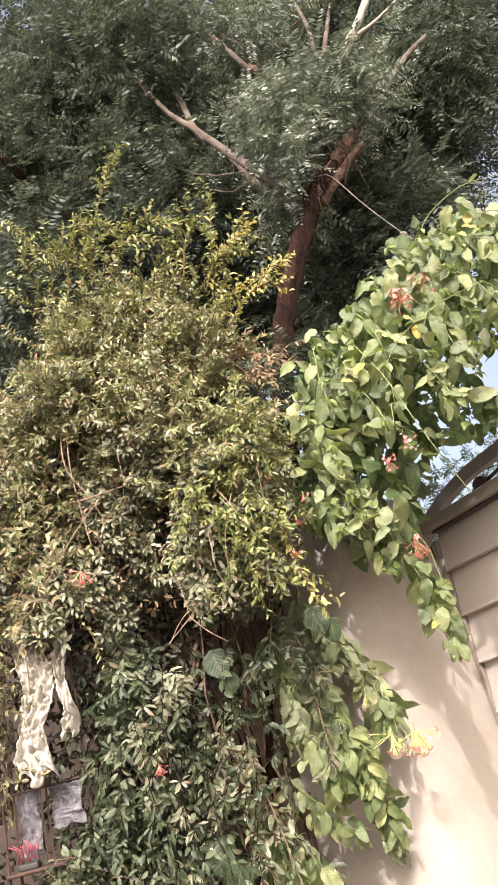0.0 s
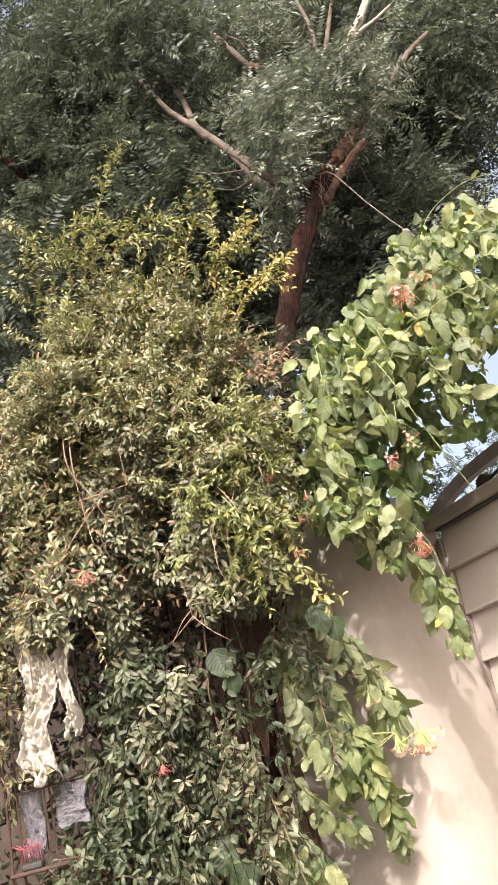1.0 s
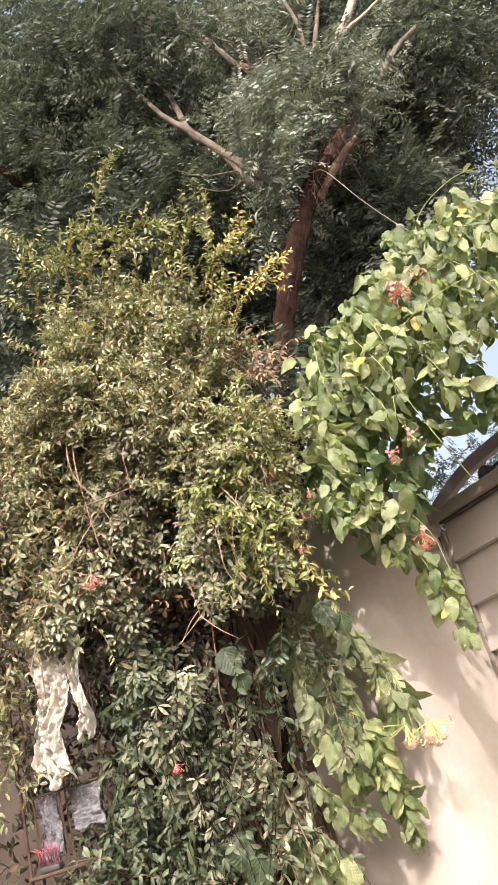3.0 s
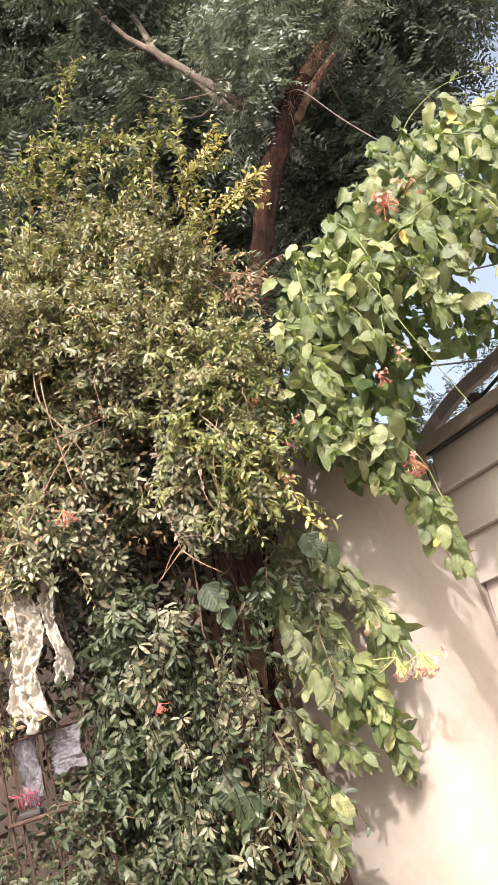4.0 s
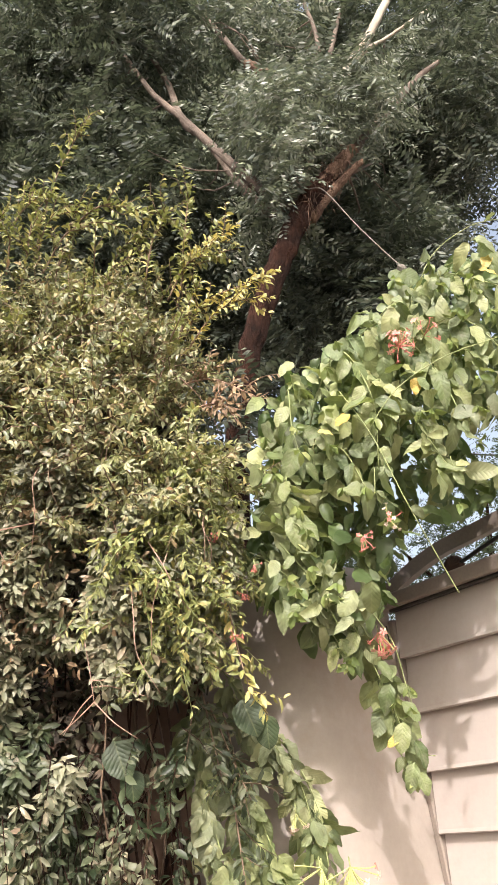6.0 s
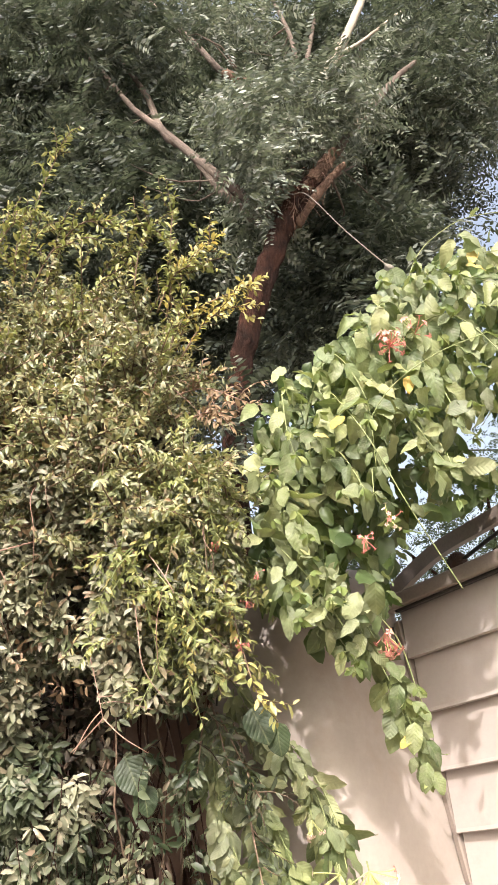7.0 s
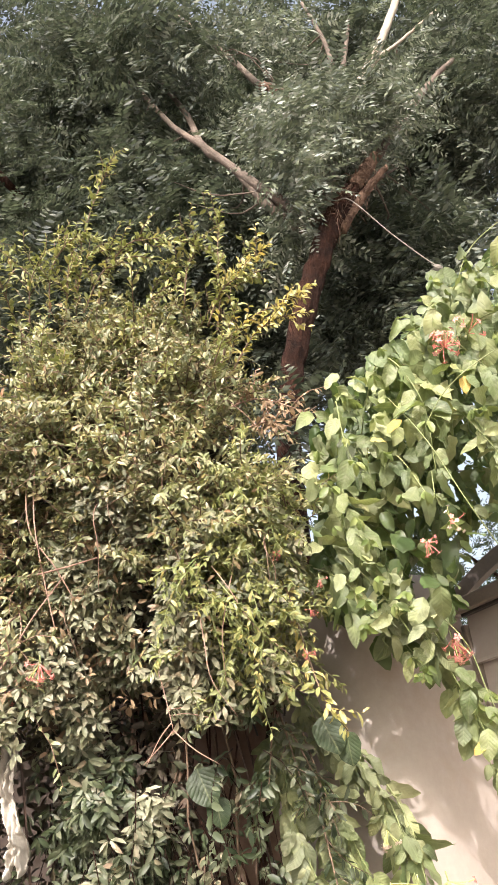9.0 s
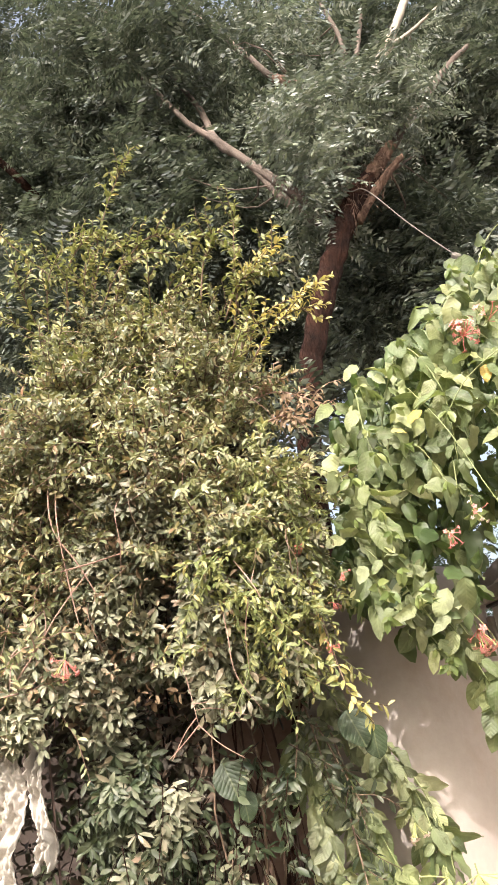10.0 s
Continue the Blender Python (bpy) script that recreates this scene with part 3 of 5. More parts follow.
bones.append(limb("limb", [(0.58, 3.1, 4.6), (0.80, 3.4, 5.12), (0.885, 3.5, 5.44), (0.925, 3.52, 5.80), (0.90, 3.6, 6.3)], 0.020, 0.010, M_LIMB))
bones.append(limb("limb", [(0.08, 3.05, 2.7), (-0.35, 4.6, 4.3), (-0.95, 4.7, 5.8), (-1.05, 4.0, 5.62), (-1.134, 3.7, 5.66), (-1.3, 3.6, 5.9)], 0.034, 0.022, M_BARK))
bones.append(limb("limb", [(0.52, 2.9, 4.05), (0.54, 3.1, 4.55), (0.583, 3.3, 4.97), (0.585, 3.42, 5.30), (0.535, 3.52, 5.52), (0.308, 3.9, 6.60), (0.09, 4.2, 7.45)], 0.036, 0.013, M_LIMB))
bones.append(limb("stub", [(0.50, 3.50, 5.58), (0.555, 3.46, 5.46), (0.600, 3.42, 5.37)], 0.027, 0.036, M_STUB, "torn reddish stub", 12, 16, 0.35))
bones.append(limb("limb", [(0.60, 3.1, 4.45), (0.795, 3.4, 5.07), (1.055, 3.8, 5.92), (1.29, 4.1, 6.67)], 0.026, 0.012, M_LIMB))
bones.append(limb("limb", [(0.15, 3.11, 4.74), (0.09, 3.17, 4.92), (0.01, 3.5, 5.65), (-0.35, 3.9, 7.0), (-0.55, 4.1, 7.65)], 0.022, 0.010, M_LIMB))


def fronds(rng, base, head, length, pairs=8, leaf=0.052, width=0.019):
    """Feathery leaves: paired leaflets along an arching stalk."""
    n = len(base)
    head = unit(head)
    side = unit(np.cross(head, np.array([0, 0, 1.0]) + rng.normal(size=(n, 3)) * 0.35))
    up = unit(np.cross(side, head))
    out = []
    for k in range(pairs):
        s = 0.15 + 0.85 * (k + 0.5) / pairs
        p = base + head * (length * s)[:, None] + np.array([0, 0, -0.28]) * (length * s * s)[:, None]
        prof = math.sin(math.pi * (0.18 + 0.72 * s)) ** 0.6
        for sg in (-1, 1):
            ax = side * sg + head * 0.45 + rng.normal(size=(n, 3)) * 0.12 - np.array([0, 0, 0.25])
            u = up + rng.normal(size=(n, 3)) * 0.55
            out.append(leaves_np(p, ax, u, leaf * prof * rng.uniform(0.8, 1.15, n) * (length / 0.26), width * prof * (length / 0.26), THIN_V, THIN_F))
    return gather(out)


FROM_BELOW = unit(np.array([-0.10, -0.78, -0.62]))


def open_round(P, Hd, tracks, gap):
    """Leave the limbs bare on the side towards the yard, judged at the foot, middle and tip of each leaf."""
    keep = np.ones(len(P), bool)
    way = unit(Hd)
    for s in (0.0, 0.11, 0.20):
        Q = P + way * s + np.array([0, 0, -1.2]) * s * s
        for b in tracks:
            for q in b:
                d = Q - q
                t = d @ FROM_BELOW
                off = np.linalg.norm(d - t[:, None] * FROM_BELOW, axis=1)
                keep &= ~((t > -0.05) & (t < 1.6) & (off < gap))
    return P[keep], Hd[keep]


def crown_points(rng, clumps, per, spray=8, reach=0.05):
    """Leaf bases and ways: sprays round twig tips spread through ellipsoid clumps, thicker towards the skin."""
    P, Hd = [], []
    for c, r, w in clumps:
        n = max(2, int(per * w / spray))
        d = unit(rng.normal(size=(n, 3)))
        rad = rng.uniform(0.3, 1.0, (n, 1)) ** 0.6
        tip = np.array(c) + d * rad * np.array(r)
        for _ in range(spray):
            P.append(tip + rng.normal(size=(n, 3)) * reach)
            Hd.append(d * 0.5 + rng.normal(size=(n, 3)) * 0.75 + np.array([0, -0.25, -0.1]))
    return np.vstack(P), np.vstack(Hd)


# clumps: centre, radii, weight
LOW_CLUMPS = [((-0.32, 3.6, 5.35), (0.4, 0.15, 0.3), 0.4), ((-0.5, 3.5, 6.1), (0.4, 0.2, 0.4), 0.4), ((0.05, 3.3, 5.9), (0.3, 0.2, 0.4), 0.3),
              ((0.95, 3.45, 4.2), (0.42, 0.15, 0.32), 0.42), ((0.66, 3.45, 3.8), (0.2, 0.12, 0.32), 0.22), ((-1.12, 3.3, 4.3), (0.16, 0.12, 0.4), 0.25),
              ((-0.12, 3.45, 4.72), (0.28, 0.12, 0.2), 0.22), ((0.21, 2.72, 3.08), (0.08, 0.04, 0.12), 0.035), ((-1.3, 4.4, 5.2), (1.0, 0.8, 0.8), 1.5),
              ((-0.9, 4.6, 6.3), (1.0, 0.9, 0.8), 1.5), ((0.0, 4.5, 5.6), (0.8, 0.8, 0.7), 1.2)]
MID_CLUMPS = [((0.9, 4.5, 5.3), (0.8, 0.8, 0.7), 1.2), ((1.5, 4.3, 5.5), (0.7, 0.8, 0.6), 1.2), ((0.3, 5.0, 7.0), (1.2, 0.9, 0.8), 1.5),
              ((1.6, 4.8, 6.6), (1.1, 0.9, 0.8), 1.5), ((-0.75, 4.2, 4.5), (0.8, 0.6, 0.55), 1.2), ((0.6, 4.2, 4.4), (0.6, 0.6, 0.55), 1.2),
              ((0.95, 4.2, 4.4), (0.36, 0.5, 0.40), 0.8), ((-0.55, 3.9, 4.95), (0.5, 0.4, 0.4), 0.6), ((-0.55, 3.8, 6.1), (0.6, 0.35, 0.45), 0.55),
              ((-1.0, 3.9, 5.7), (0.6, 0.4, 0.5), 0.7), ((0.6, 4.1, 6.0), (0.6, 0.4, 0.4), 0.5)]
HIGH_CLUMPS = [((1.55, 3.9, 5.35), (0.4, 0.4, 0.4), 0.5), ((-0.9, 4.2, 7.2), (0.9, 0.7, 0.7), 1.2), ((-1.8, 4.4, 6.9), (0.9, 0.8, 0.9), 1.2),
               ((0.9, 4.4, 6.6), (0.7, 0.5, 0.5), 0.7), ((2.05, 4.1, 6.1), (0.45, 0.5, 0.4), 0.5), ((-2.2, 4.6, 5.4), (0.9, 0.9, 1.1), 1.2),
               ((2.6, 4.8, 7.0), (0.8, 0.9, 0.8), 1.0), ((-1.6, 4.4, 4.2), (0.9, 0.7, 0.6), 1.2), ((-0.50, 4.6, 3.9), (0.55, 0.6, 0.5), 0.7),
               ((-0.3, 6.6, 7.5), (2.6, 1.2, 2.2), 3.0), ((-2.4, 6.4, 5.6), (1.6, 1.0, 1.6), 2.0), ((1.0, 6.0, 6.0), (1.1, 0.8, 0.9), 1.4)]
P, Hd = crown_points(rng, LOW_CLUMPS + MID_CLUMPS + HIGH_CLUMPS, 1120, 5, 0.07)
bare = [bones[3][14:23], bones[4][8:20], bones[5][9:], bones[6][15:], bones[7], bones[8][12:20], bones[9][19:22], bones[10][16:24], bones[11], bones[12][14:20]]
P, Hd = open_round(P, Hd, bare, 0.07)
Hd = Hd + rng.normal(size=Hd.shape) * 0.35
far_off = P[:, 1] > 5.4
v, f = gather([fronds(rng, P[~far_off], Hd[~far_off], rng.uniform(0.17, 0.34, (~far_off).sum()), 10, 0.048, 0.0175),
               fronds(rng, P[far_off], Hd[far_off], rng.uniform(0.28, 0.48, far_off.sum()), 8, 0.056, 0.022)])
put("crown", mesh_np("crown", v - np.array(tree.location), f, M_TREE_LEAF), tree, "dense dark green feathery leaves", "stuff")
# greyer sprays close round the fork; sunlight on them is put into the colour
FORK_CLUMPS = [((0.90, 2.90, 4.44), (0.07, 0.05, 0.09), 0.10), ((0.63, 2.94, 4.60), (0.21, 0.10, 0.15), 0.34), ((0.50, 2.80, 4.22), (0.10, 0.06, 0.13), 0.22),
               ((0.42, 2.82, 4.40), (0.12, 0.07, 0.13), 0.24), ((0.62, 2.80, 4.42), (0.10, 0.06, 0.10), 0.16), ((0.38, 2.84, 3.98), (0.06, 0.05, 0.10), 0.08),
               ((0.80, 2.86, 4.66), (0.14, 0.08, 0.09), 0.16), ((0.44, 2.98, 4.55), (0.12, 0.10, 0.12), 0.16)]
OUTER_SPRAYS = [((0.43, 2.84, 4.10), (0.07, 0.05, 0.11), 0.13), ((0.88, 2.98, 4.56), (0.07, 0.05, 0.06), 0.06), ((0.78, 3.25, 4.80), (0.22, 0.14, 0.14), 0.3),
                ((0.80, 3.45, 5.1), (0.45, 0.2, 0.25), 0.4), ((0.36, 3.3, 4.95), (0.2, 0.2, 0.15), 0.2), ((0.36, 2.95, 4.02), (0.10, 0.08, 0.08), 0.07),
                ((1.15, 3.5, 5.4), (0.4, 0.25, 0.3), 0.3), ((0.55, 3.4, 5.7), (0.3, 0.2, 0.3), 0.2)]
Pn, Hn = crown_points(rng, FORK_CLUMPS + OUTER_SPRAYS, 560, 6, 0.03)
Pn, Hn = open_round(Pn, Hn, bare + [bones[0][38:50:2], bones[1][3:24], bones[2][6:16]], 0.045)
v, f = fronds(rng, Pn, Hn + rng.normal(size=Hn.shape) * 0.3, rng.uniform(0.14, 0.25, len(Pn)), 10, 0.050, 0.0175)
put("crown", mesh_np("crown", v - np.array(tree.location), f, M_TREE_SUNLIT), tree, "grey-green feathery sprays round the fork, coloured lighter as sunlit", "stuff")
# shaggy dead fibres at the torn fork
fib = []
for _ in range(90):
    a = np.array([0.52, 2.82, 3.93]) + rng.uniform(0, 1) * np.array([0.22, 0.06, 0.30]) + rng.normal(size=3) * np.array([0.03, 0.02, 0.03])
    d = rng.normal(size=3) * np.array([0.05, 0.03, 0.03]) + np.array([0.0, -0.02, -0.07 * rng.uniform(0.3, 1.4)])
    fib.append((smooth_path([a, a + d * 0.4 + np.array([0, -0.015, 0.012]), a + d], 6) - np.array(tree.location), np.linspace(0.0018, 0.0006, 6), 4))
tagged(tubes("bark_fibre_growth", fib, M_STUB, tree), "torn hanging bark fibres at the fork", kind="stuff")
tw = []
for _ in range(80):
    b = bones[rng.integers(2, len(bones))]
    a = b[rng.integers(6, len(b))]
    q = P[np.argsort(((P - a) ** 2).sum(1))[rng.integers(5, 160)]]
    if q[2] < a[2]:
        continue
    mid = (a + q) / 2 + rng.normal(size=3) * 0.08
    tw.append((smooth_path([a, mid, q], 6) - np.array(tree.location), np.linspace(0.006, 0.002, 6), 4))
tagged(tubes("twig_growth", tw, M_LIMB, tree), "thin bare twigs among the leaves", kind="stuff")

# ---------------------------------------------------------------- shrub on the wall
rng = np.random.default_rng(21)
shrub = thing("climbing_shrub", "big tangled dusty climbing shrub with small olive leaves", "shrub", (-0.3, 2.3, 0))
S0 = np.array(shrub.location)


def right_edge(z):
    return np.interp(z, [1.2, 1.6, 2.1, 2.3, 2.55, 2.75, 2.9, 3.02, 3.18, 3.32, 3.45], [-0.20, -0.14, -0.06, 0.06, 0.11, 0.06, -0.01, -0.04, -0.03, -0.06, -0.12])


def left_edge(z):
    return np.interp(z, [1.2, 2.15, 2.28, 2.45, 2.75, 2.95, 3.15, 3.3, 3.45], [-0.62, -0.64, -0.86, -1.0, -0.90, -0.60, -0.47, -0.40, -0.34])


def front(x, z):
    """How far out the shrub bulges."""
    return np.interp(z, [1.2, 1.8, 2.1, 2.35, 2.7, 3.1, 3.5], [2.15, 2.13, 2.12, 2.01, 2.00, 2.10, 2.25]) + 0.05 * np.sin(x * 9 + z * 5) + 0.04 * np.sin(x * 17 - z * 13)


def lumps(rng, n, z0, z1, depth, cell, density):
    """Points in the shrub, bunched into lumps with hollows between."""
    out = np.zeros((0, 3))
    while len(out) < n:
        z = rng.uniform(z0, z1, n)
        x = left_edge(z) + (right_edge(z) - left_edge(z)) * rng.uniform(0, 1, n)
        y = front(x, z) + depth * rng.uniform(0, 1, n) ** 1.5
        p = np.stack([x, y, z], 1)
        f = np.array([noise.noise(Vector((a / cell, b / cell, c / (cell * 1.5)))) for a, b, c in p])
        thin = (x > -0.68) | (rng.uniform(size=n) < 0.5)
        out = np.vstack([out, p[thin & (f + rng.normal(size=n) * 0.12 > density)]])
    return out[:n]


def growth(name, pieces, mat, label, parent=None, base=None):
    v, f = gather(pieces)
    return put(name, mesh_np(name, v - (S0 if base is None else base), f, mat), parent or shrub, label, "stuff")


def fine_twigs(name, p, mat, parent=None, base=None, r=0.0022):
    ob = tubes(name, [(q[::3] - (S0 if base is None else base), np.linspace(r, r * 0.4, len(q[::3])), 3) for q in p], mat, parent or shrub)
    return tagged(ob, kind="stuff")


# upper part: upright and arching shoots with small leaves
n = 1700
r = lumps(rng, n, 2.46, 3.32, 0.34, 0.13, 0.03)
r = r[~((r[:, 2] > 3.18) & (r[:, 0] > -0.20))]
n = len(r)
h = rng.normal(size=(n, 3)) * 0.55 + np.array([0.05, -0.45, 0.65])
lf, p = shoots(rng, r, h, rng.uniform(0.10, 0.26, n), 0.35, 0.0058, 0.0235, 0.0080, 0.9, 0.7)
growth("upper_foliage", [lf], M_SHRUB_TOP, "small yellow-green sunlit leaves")
fine_twigs("upper_twig_growth", p, M_STEM)
# tawny growth beside the old wall
n = 430
z = rng.uniform(2.25, 3.0, n)
x = rng.uniform(-0.98, -0.55, n) + 0.25 * np.maximum(0, z - 2.7)
r = np.stack([x, front(x, z) + rng.uniform(-0.05, 0.15, n), z], 1)
h = rng.normal(size=(n, 3)) * 0.55 + np.array([0.0, -0.5, 0.2])
lf, p = shoots(rng, r, h, rng.uniform(0.08, 0.18, n), 0.35, 0.0085, 0.026, 0.0090, 0.9, 0.7)
growth("tawny_foliage", [lf], M_SHRUB_TOP, "tawny dusty leaves")
fine_twigs("tawny_twig_growth", p, M_RED_STEM)
# hanging fresher sprays on the side next to the trunk
n = 260
z = rng.uniform(2.22, 2.70, n)
x = right_edge(z) - rng.uniform(0.02, 0.24, n)
r = np.stack([x, front(x, z) + rng.uniform(-0.02, 0.25, n), z], 1)
h = rng.normal(size=(n, 3)) * 0.45 + np.array([0.15, -0.5, 0.0])
lf, p = shoots(rng, r, h, rng.uniform(0.08, 0.18, n), 0.5, 0.0060, 0.022, 0.0078, 0.9, 0.7)
growth("side_foliage", [lf], M_SPRIG_GREEN, "fresh light green drooping sprays")
fine_twigs("side_twig_growth", p, M_GREEN_STEM)
# middle: dusty rosettes drooping over the hollow
n = 3600
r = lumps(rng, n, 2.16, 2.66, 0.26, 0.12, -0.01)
r = r[~((r[:, 0] > -0.44) & (r[:, 0] < -0.25) & (r[:, 2] < 2.27 - 0.25 * (r[:, 0] + 0.35)))]
h = rng.normal(size=(len(r), 3)) * 0.5 + np.array([0.05, -0.85, 0.15])
growth("middle_foliage", [whorls(rng, r, h, 5, 0.029, 0.0115, 0.7)], M_SHRUB_MID, "dusty greyish drooping leaves")
# lower: strands hanging over the wall, with drooping whorls at their nodes
strands, bunches = [], ([], [], [])
for g in range(17):
    gx, gy, g1 = rng.uniform(-0.62, -0.14), 2.13 + 0.25 * rng.uniform() ** 1.4, rng.uniform(1.65, 2.14)
    if g > 14:
        gx, g1 = rng.uniform(-1.05, -0.72), rng.uniform(1.3, 1.5)
    elif g > 13:
        gx, g1 = rng.uniform(-0.72, -0.60), rng.uniform(1.5, 2.0)
    if -0.48 < gx < -0.24:
        g1 = min(g1, 2.0)
    if gx > -0.30 and rng.uniform() < 0.75:
        gx -= 0.28
    size = int(rng.integers(0, 3))
    for k in range(int(rng.integers(3, 7))):
        x, z1 = gx + rng.normal() * 0.022, g1 - rng.uniform(0, 0.12)
        y = gy + rng.normal() * 0.02
        if x > -0.30:
            y = min(y, 2.29 + 0.45 * x)
        z0 = max(1.15, z1 - rng.uniform(0.2, 0.6))
        path = smooth_path([(x + rng.normal() * 0.02, y + 0.04, z1 + 0.08), (x, y, z1), (x + rng.normal() * 0.03, y - 0.01, (z0 + z1) / 2), (x + rng.normal() * 0.05, y - 0.02, z0)], 18)
        strands.append(path)
        for u in np.arange(rng.uniform(1, 3), 17, 17 * rng.choice([0.04, 0.055, 0.085]) / (z1 - z0)):
            bunches[size].append(np.r_[path[int(u)] + rng.normal(size=3) * 0.008, rng.normal(size=3) * 0.4 + np.array([0.05, -0.75, -0.2])])
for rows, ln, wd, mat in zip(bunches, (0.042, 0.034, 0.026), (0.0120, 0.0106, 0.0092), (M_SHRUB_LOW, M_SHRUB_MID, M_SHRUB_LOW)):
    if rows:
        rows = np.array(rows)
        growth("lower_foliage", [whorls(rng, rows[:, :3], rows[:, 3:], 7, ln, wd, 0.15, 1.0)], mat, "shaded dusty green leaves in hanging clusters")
fine_twigs("strand_growth", strands, M_BARK, r=0.0016)
rosettes = ([], [])
for g in range(82):
    z = rng.uniform(1.2, 2.17)
    x = rng.uniform(-0.64, np.interp(z, [1.2, 1.9, 2.2], [-0.36, -0.33, -0.27]))
    if (z > 2.02 and x > -0.42) or (x < -0.57 and z > 1.80):
        continue
    c = np.array([x, 2.12 + 0.20 * rng.uniform() ** 1.3, z])
    k = int(rng.integers(6, 24))
    d = unit(rng.normal(size=(k, 3)) + np.array([0, -0.5, 0.1]))
    q = c + d * np.array([0.038, 0.035, 0.058]) * rng.uniform(0.7, 1.5) * rng.uniform(0.4, 1, (k, 1))
    rosettes[int(rng.uniform() < 0.16)].append(np.hstack([q, d * 0.8 + rng.normal(size=(k, 3)) * 0.3 + np.array([0.0, -0.55, -0.1])]))
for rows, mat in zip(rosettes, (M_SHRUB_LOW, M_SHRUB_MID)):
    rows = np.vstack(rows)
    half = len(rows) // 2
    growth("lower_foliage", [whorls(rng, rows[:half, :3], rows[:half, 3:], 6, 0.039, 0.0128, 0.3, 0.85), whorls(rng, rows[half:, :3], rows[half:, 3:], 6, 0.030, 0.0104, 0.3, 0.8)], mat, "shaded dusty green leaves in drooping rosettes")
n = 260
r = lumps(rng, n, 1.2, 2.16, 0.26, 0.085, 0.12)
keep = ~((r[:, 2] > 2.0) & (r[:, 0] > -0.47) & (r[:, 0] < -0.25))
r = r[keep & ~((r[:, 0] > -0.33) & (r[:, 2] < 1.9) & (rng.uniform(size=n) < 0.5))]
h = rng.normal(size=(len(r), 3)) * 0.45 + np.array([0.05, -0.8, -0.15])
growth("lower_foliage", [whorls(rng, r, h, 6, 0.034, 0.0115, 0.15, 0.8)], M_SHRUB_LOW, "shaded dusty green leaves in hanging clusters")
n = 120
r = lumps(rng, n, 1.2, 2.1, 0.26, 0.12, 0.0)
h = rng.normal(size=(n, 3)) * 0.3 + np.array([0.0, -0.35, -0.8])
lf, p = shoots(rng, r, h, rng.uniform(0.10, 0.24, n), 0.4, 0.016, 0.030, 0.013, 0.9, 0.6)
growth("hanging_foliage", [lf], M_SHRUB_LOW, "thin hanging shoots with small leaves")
fine_twigs("hanging_twig_growth", p, M_BARK, r=0.0015)
# dry dead growth inside; its dark colour stands in for deep shade
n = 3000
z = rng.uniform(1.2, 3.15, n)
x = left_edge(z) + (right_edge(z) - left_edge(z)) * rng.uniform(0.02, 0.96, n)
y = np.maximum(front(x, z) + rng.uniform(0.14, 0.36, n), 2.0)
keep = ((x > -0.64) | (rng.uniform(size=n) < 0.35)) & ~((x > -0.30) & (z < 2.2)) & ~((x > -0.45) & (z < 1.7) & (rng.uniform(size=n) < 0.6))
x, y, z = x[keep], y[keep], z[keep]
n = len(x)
growth("dead_foliage", [whorls(rng, np.stack([x, y, z], 1), rng.normal(size=(n, 3)), 5, 0.038, 0.016, 0.0)], M_DEAD_SHADE_LEAF, "dark dry leaves inside the shrub, standing in for its shade")
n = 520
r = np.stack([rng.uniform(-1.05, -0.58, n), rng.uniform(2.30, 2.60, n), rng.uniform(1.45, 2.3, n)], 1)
growth("dead_foliage", [whorls(rng, r, rng.normal(size=(n, 3)), 4, 0.036, 0.014, 0.0)], M_DEAD_SHADE_LEAF, "dark dry leaves behind the iron stand, standing in for shade")
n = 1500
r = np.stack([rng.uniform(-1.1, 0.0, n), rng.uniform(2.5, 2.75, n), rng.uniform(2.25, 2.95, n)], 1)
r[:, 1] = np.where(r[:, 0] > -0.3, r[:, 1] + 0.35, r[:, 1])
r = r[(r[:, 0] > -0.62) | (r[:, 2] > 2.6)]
growth("dead_foliage", [whorls(rng, r, rng.normal(size=(len(r), 3)), 4, 0.042, 0.018, 0.0)], M_DEAD_SHADE_LEAF, "dark dry leaves inside the shrub, standing in for its shade")
# withered leaves and bits
n = 480
r = np.stack([rng.uniform(-0.85, -0.1, n), np.zeros(n), rng.uniform(2.2, 3.0, n)], 1)
r[:, 1] = front(r[:, 0], r[:, 2]) - 0.01 + rng.uniform(0, 0.12, n)
growth("withered_foliage", [whorls(rng, r, rng.normal(size=(n, 3)) * 0.5 + np.array([0, -0.6, -0.3]), 3, 0.025, 0.010, 0.4)], M_BROWN_LEAF, "withered tan leaves")

# woody stems rising along the wall
for i in range(38):
    x = rng.uniform(-0.64, -0.16)
    y = rng.uniform(2.28, 2.50)
    zt = rng.uniform(2.2, 3.1)
    pts = [(x + rng.normal() * 0.03, y + 0.06 + rng.normal() * 0.02 - (0.06 if x > -0.35 else 0), z) for z in np.linspace(0, zt, 13)]
    tubes("woody_stem", [(smooth_path(pts, 30) - S0, np.linspace(rng.uniform(0.003, 0.007), 0.002, 30), 6)], (M_BARK, M_RUST, M_STEM)[i % 3], shrub)
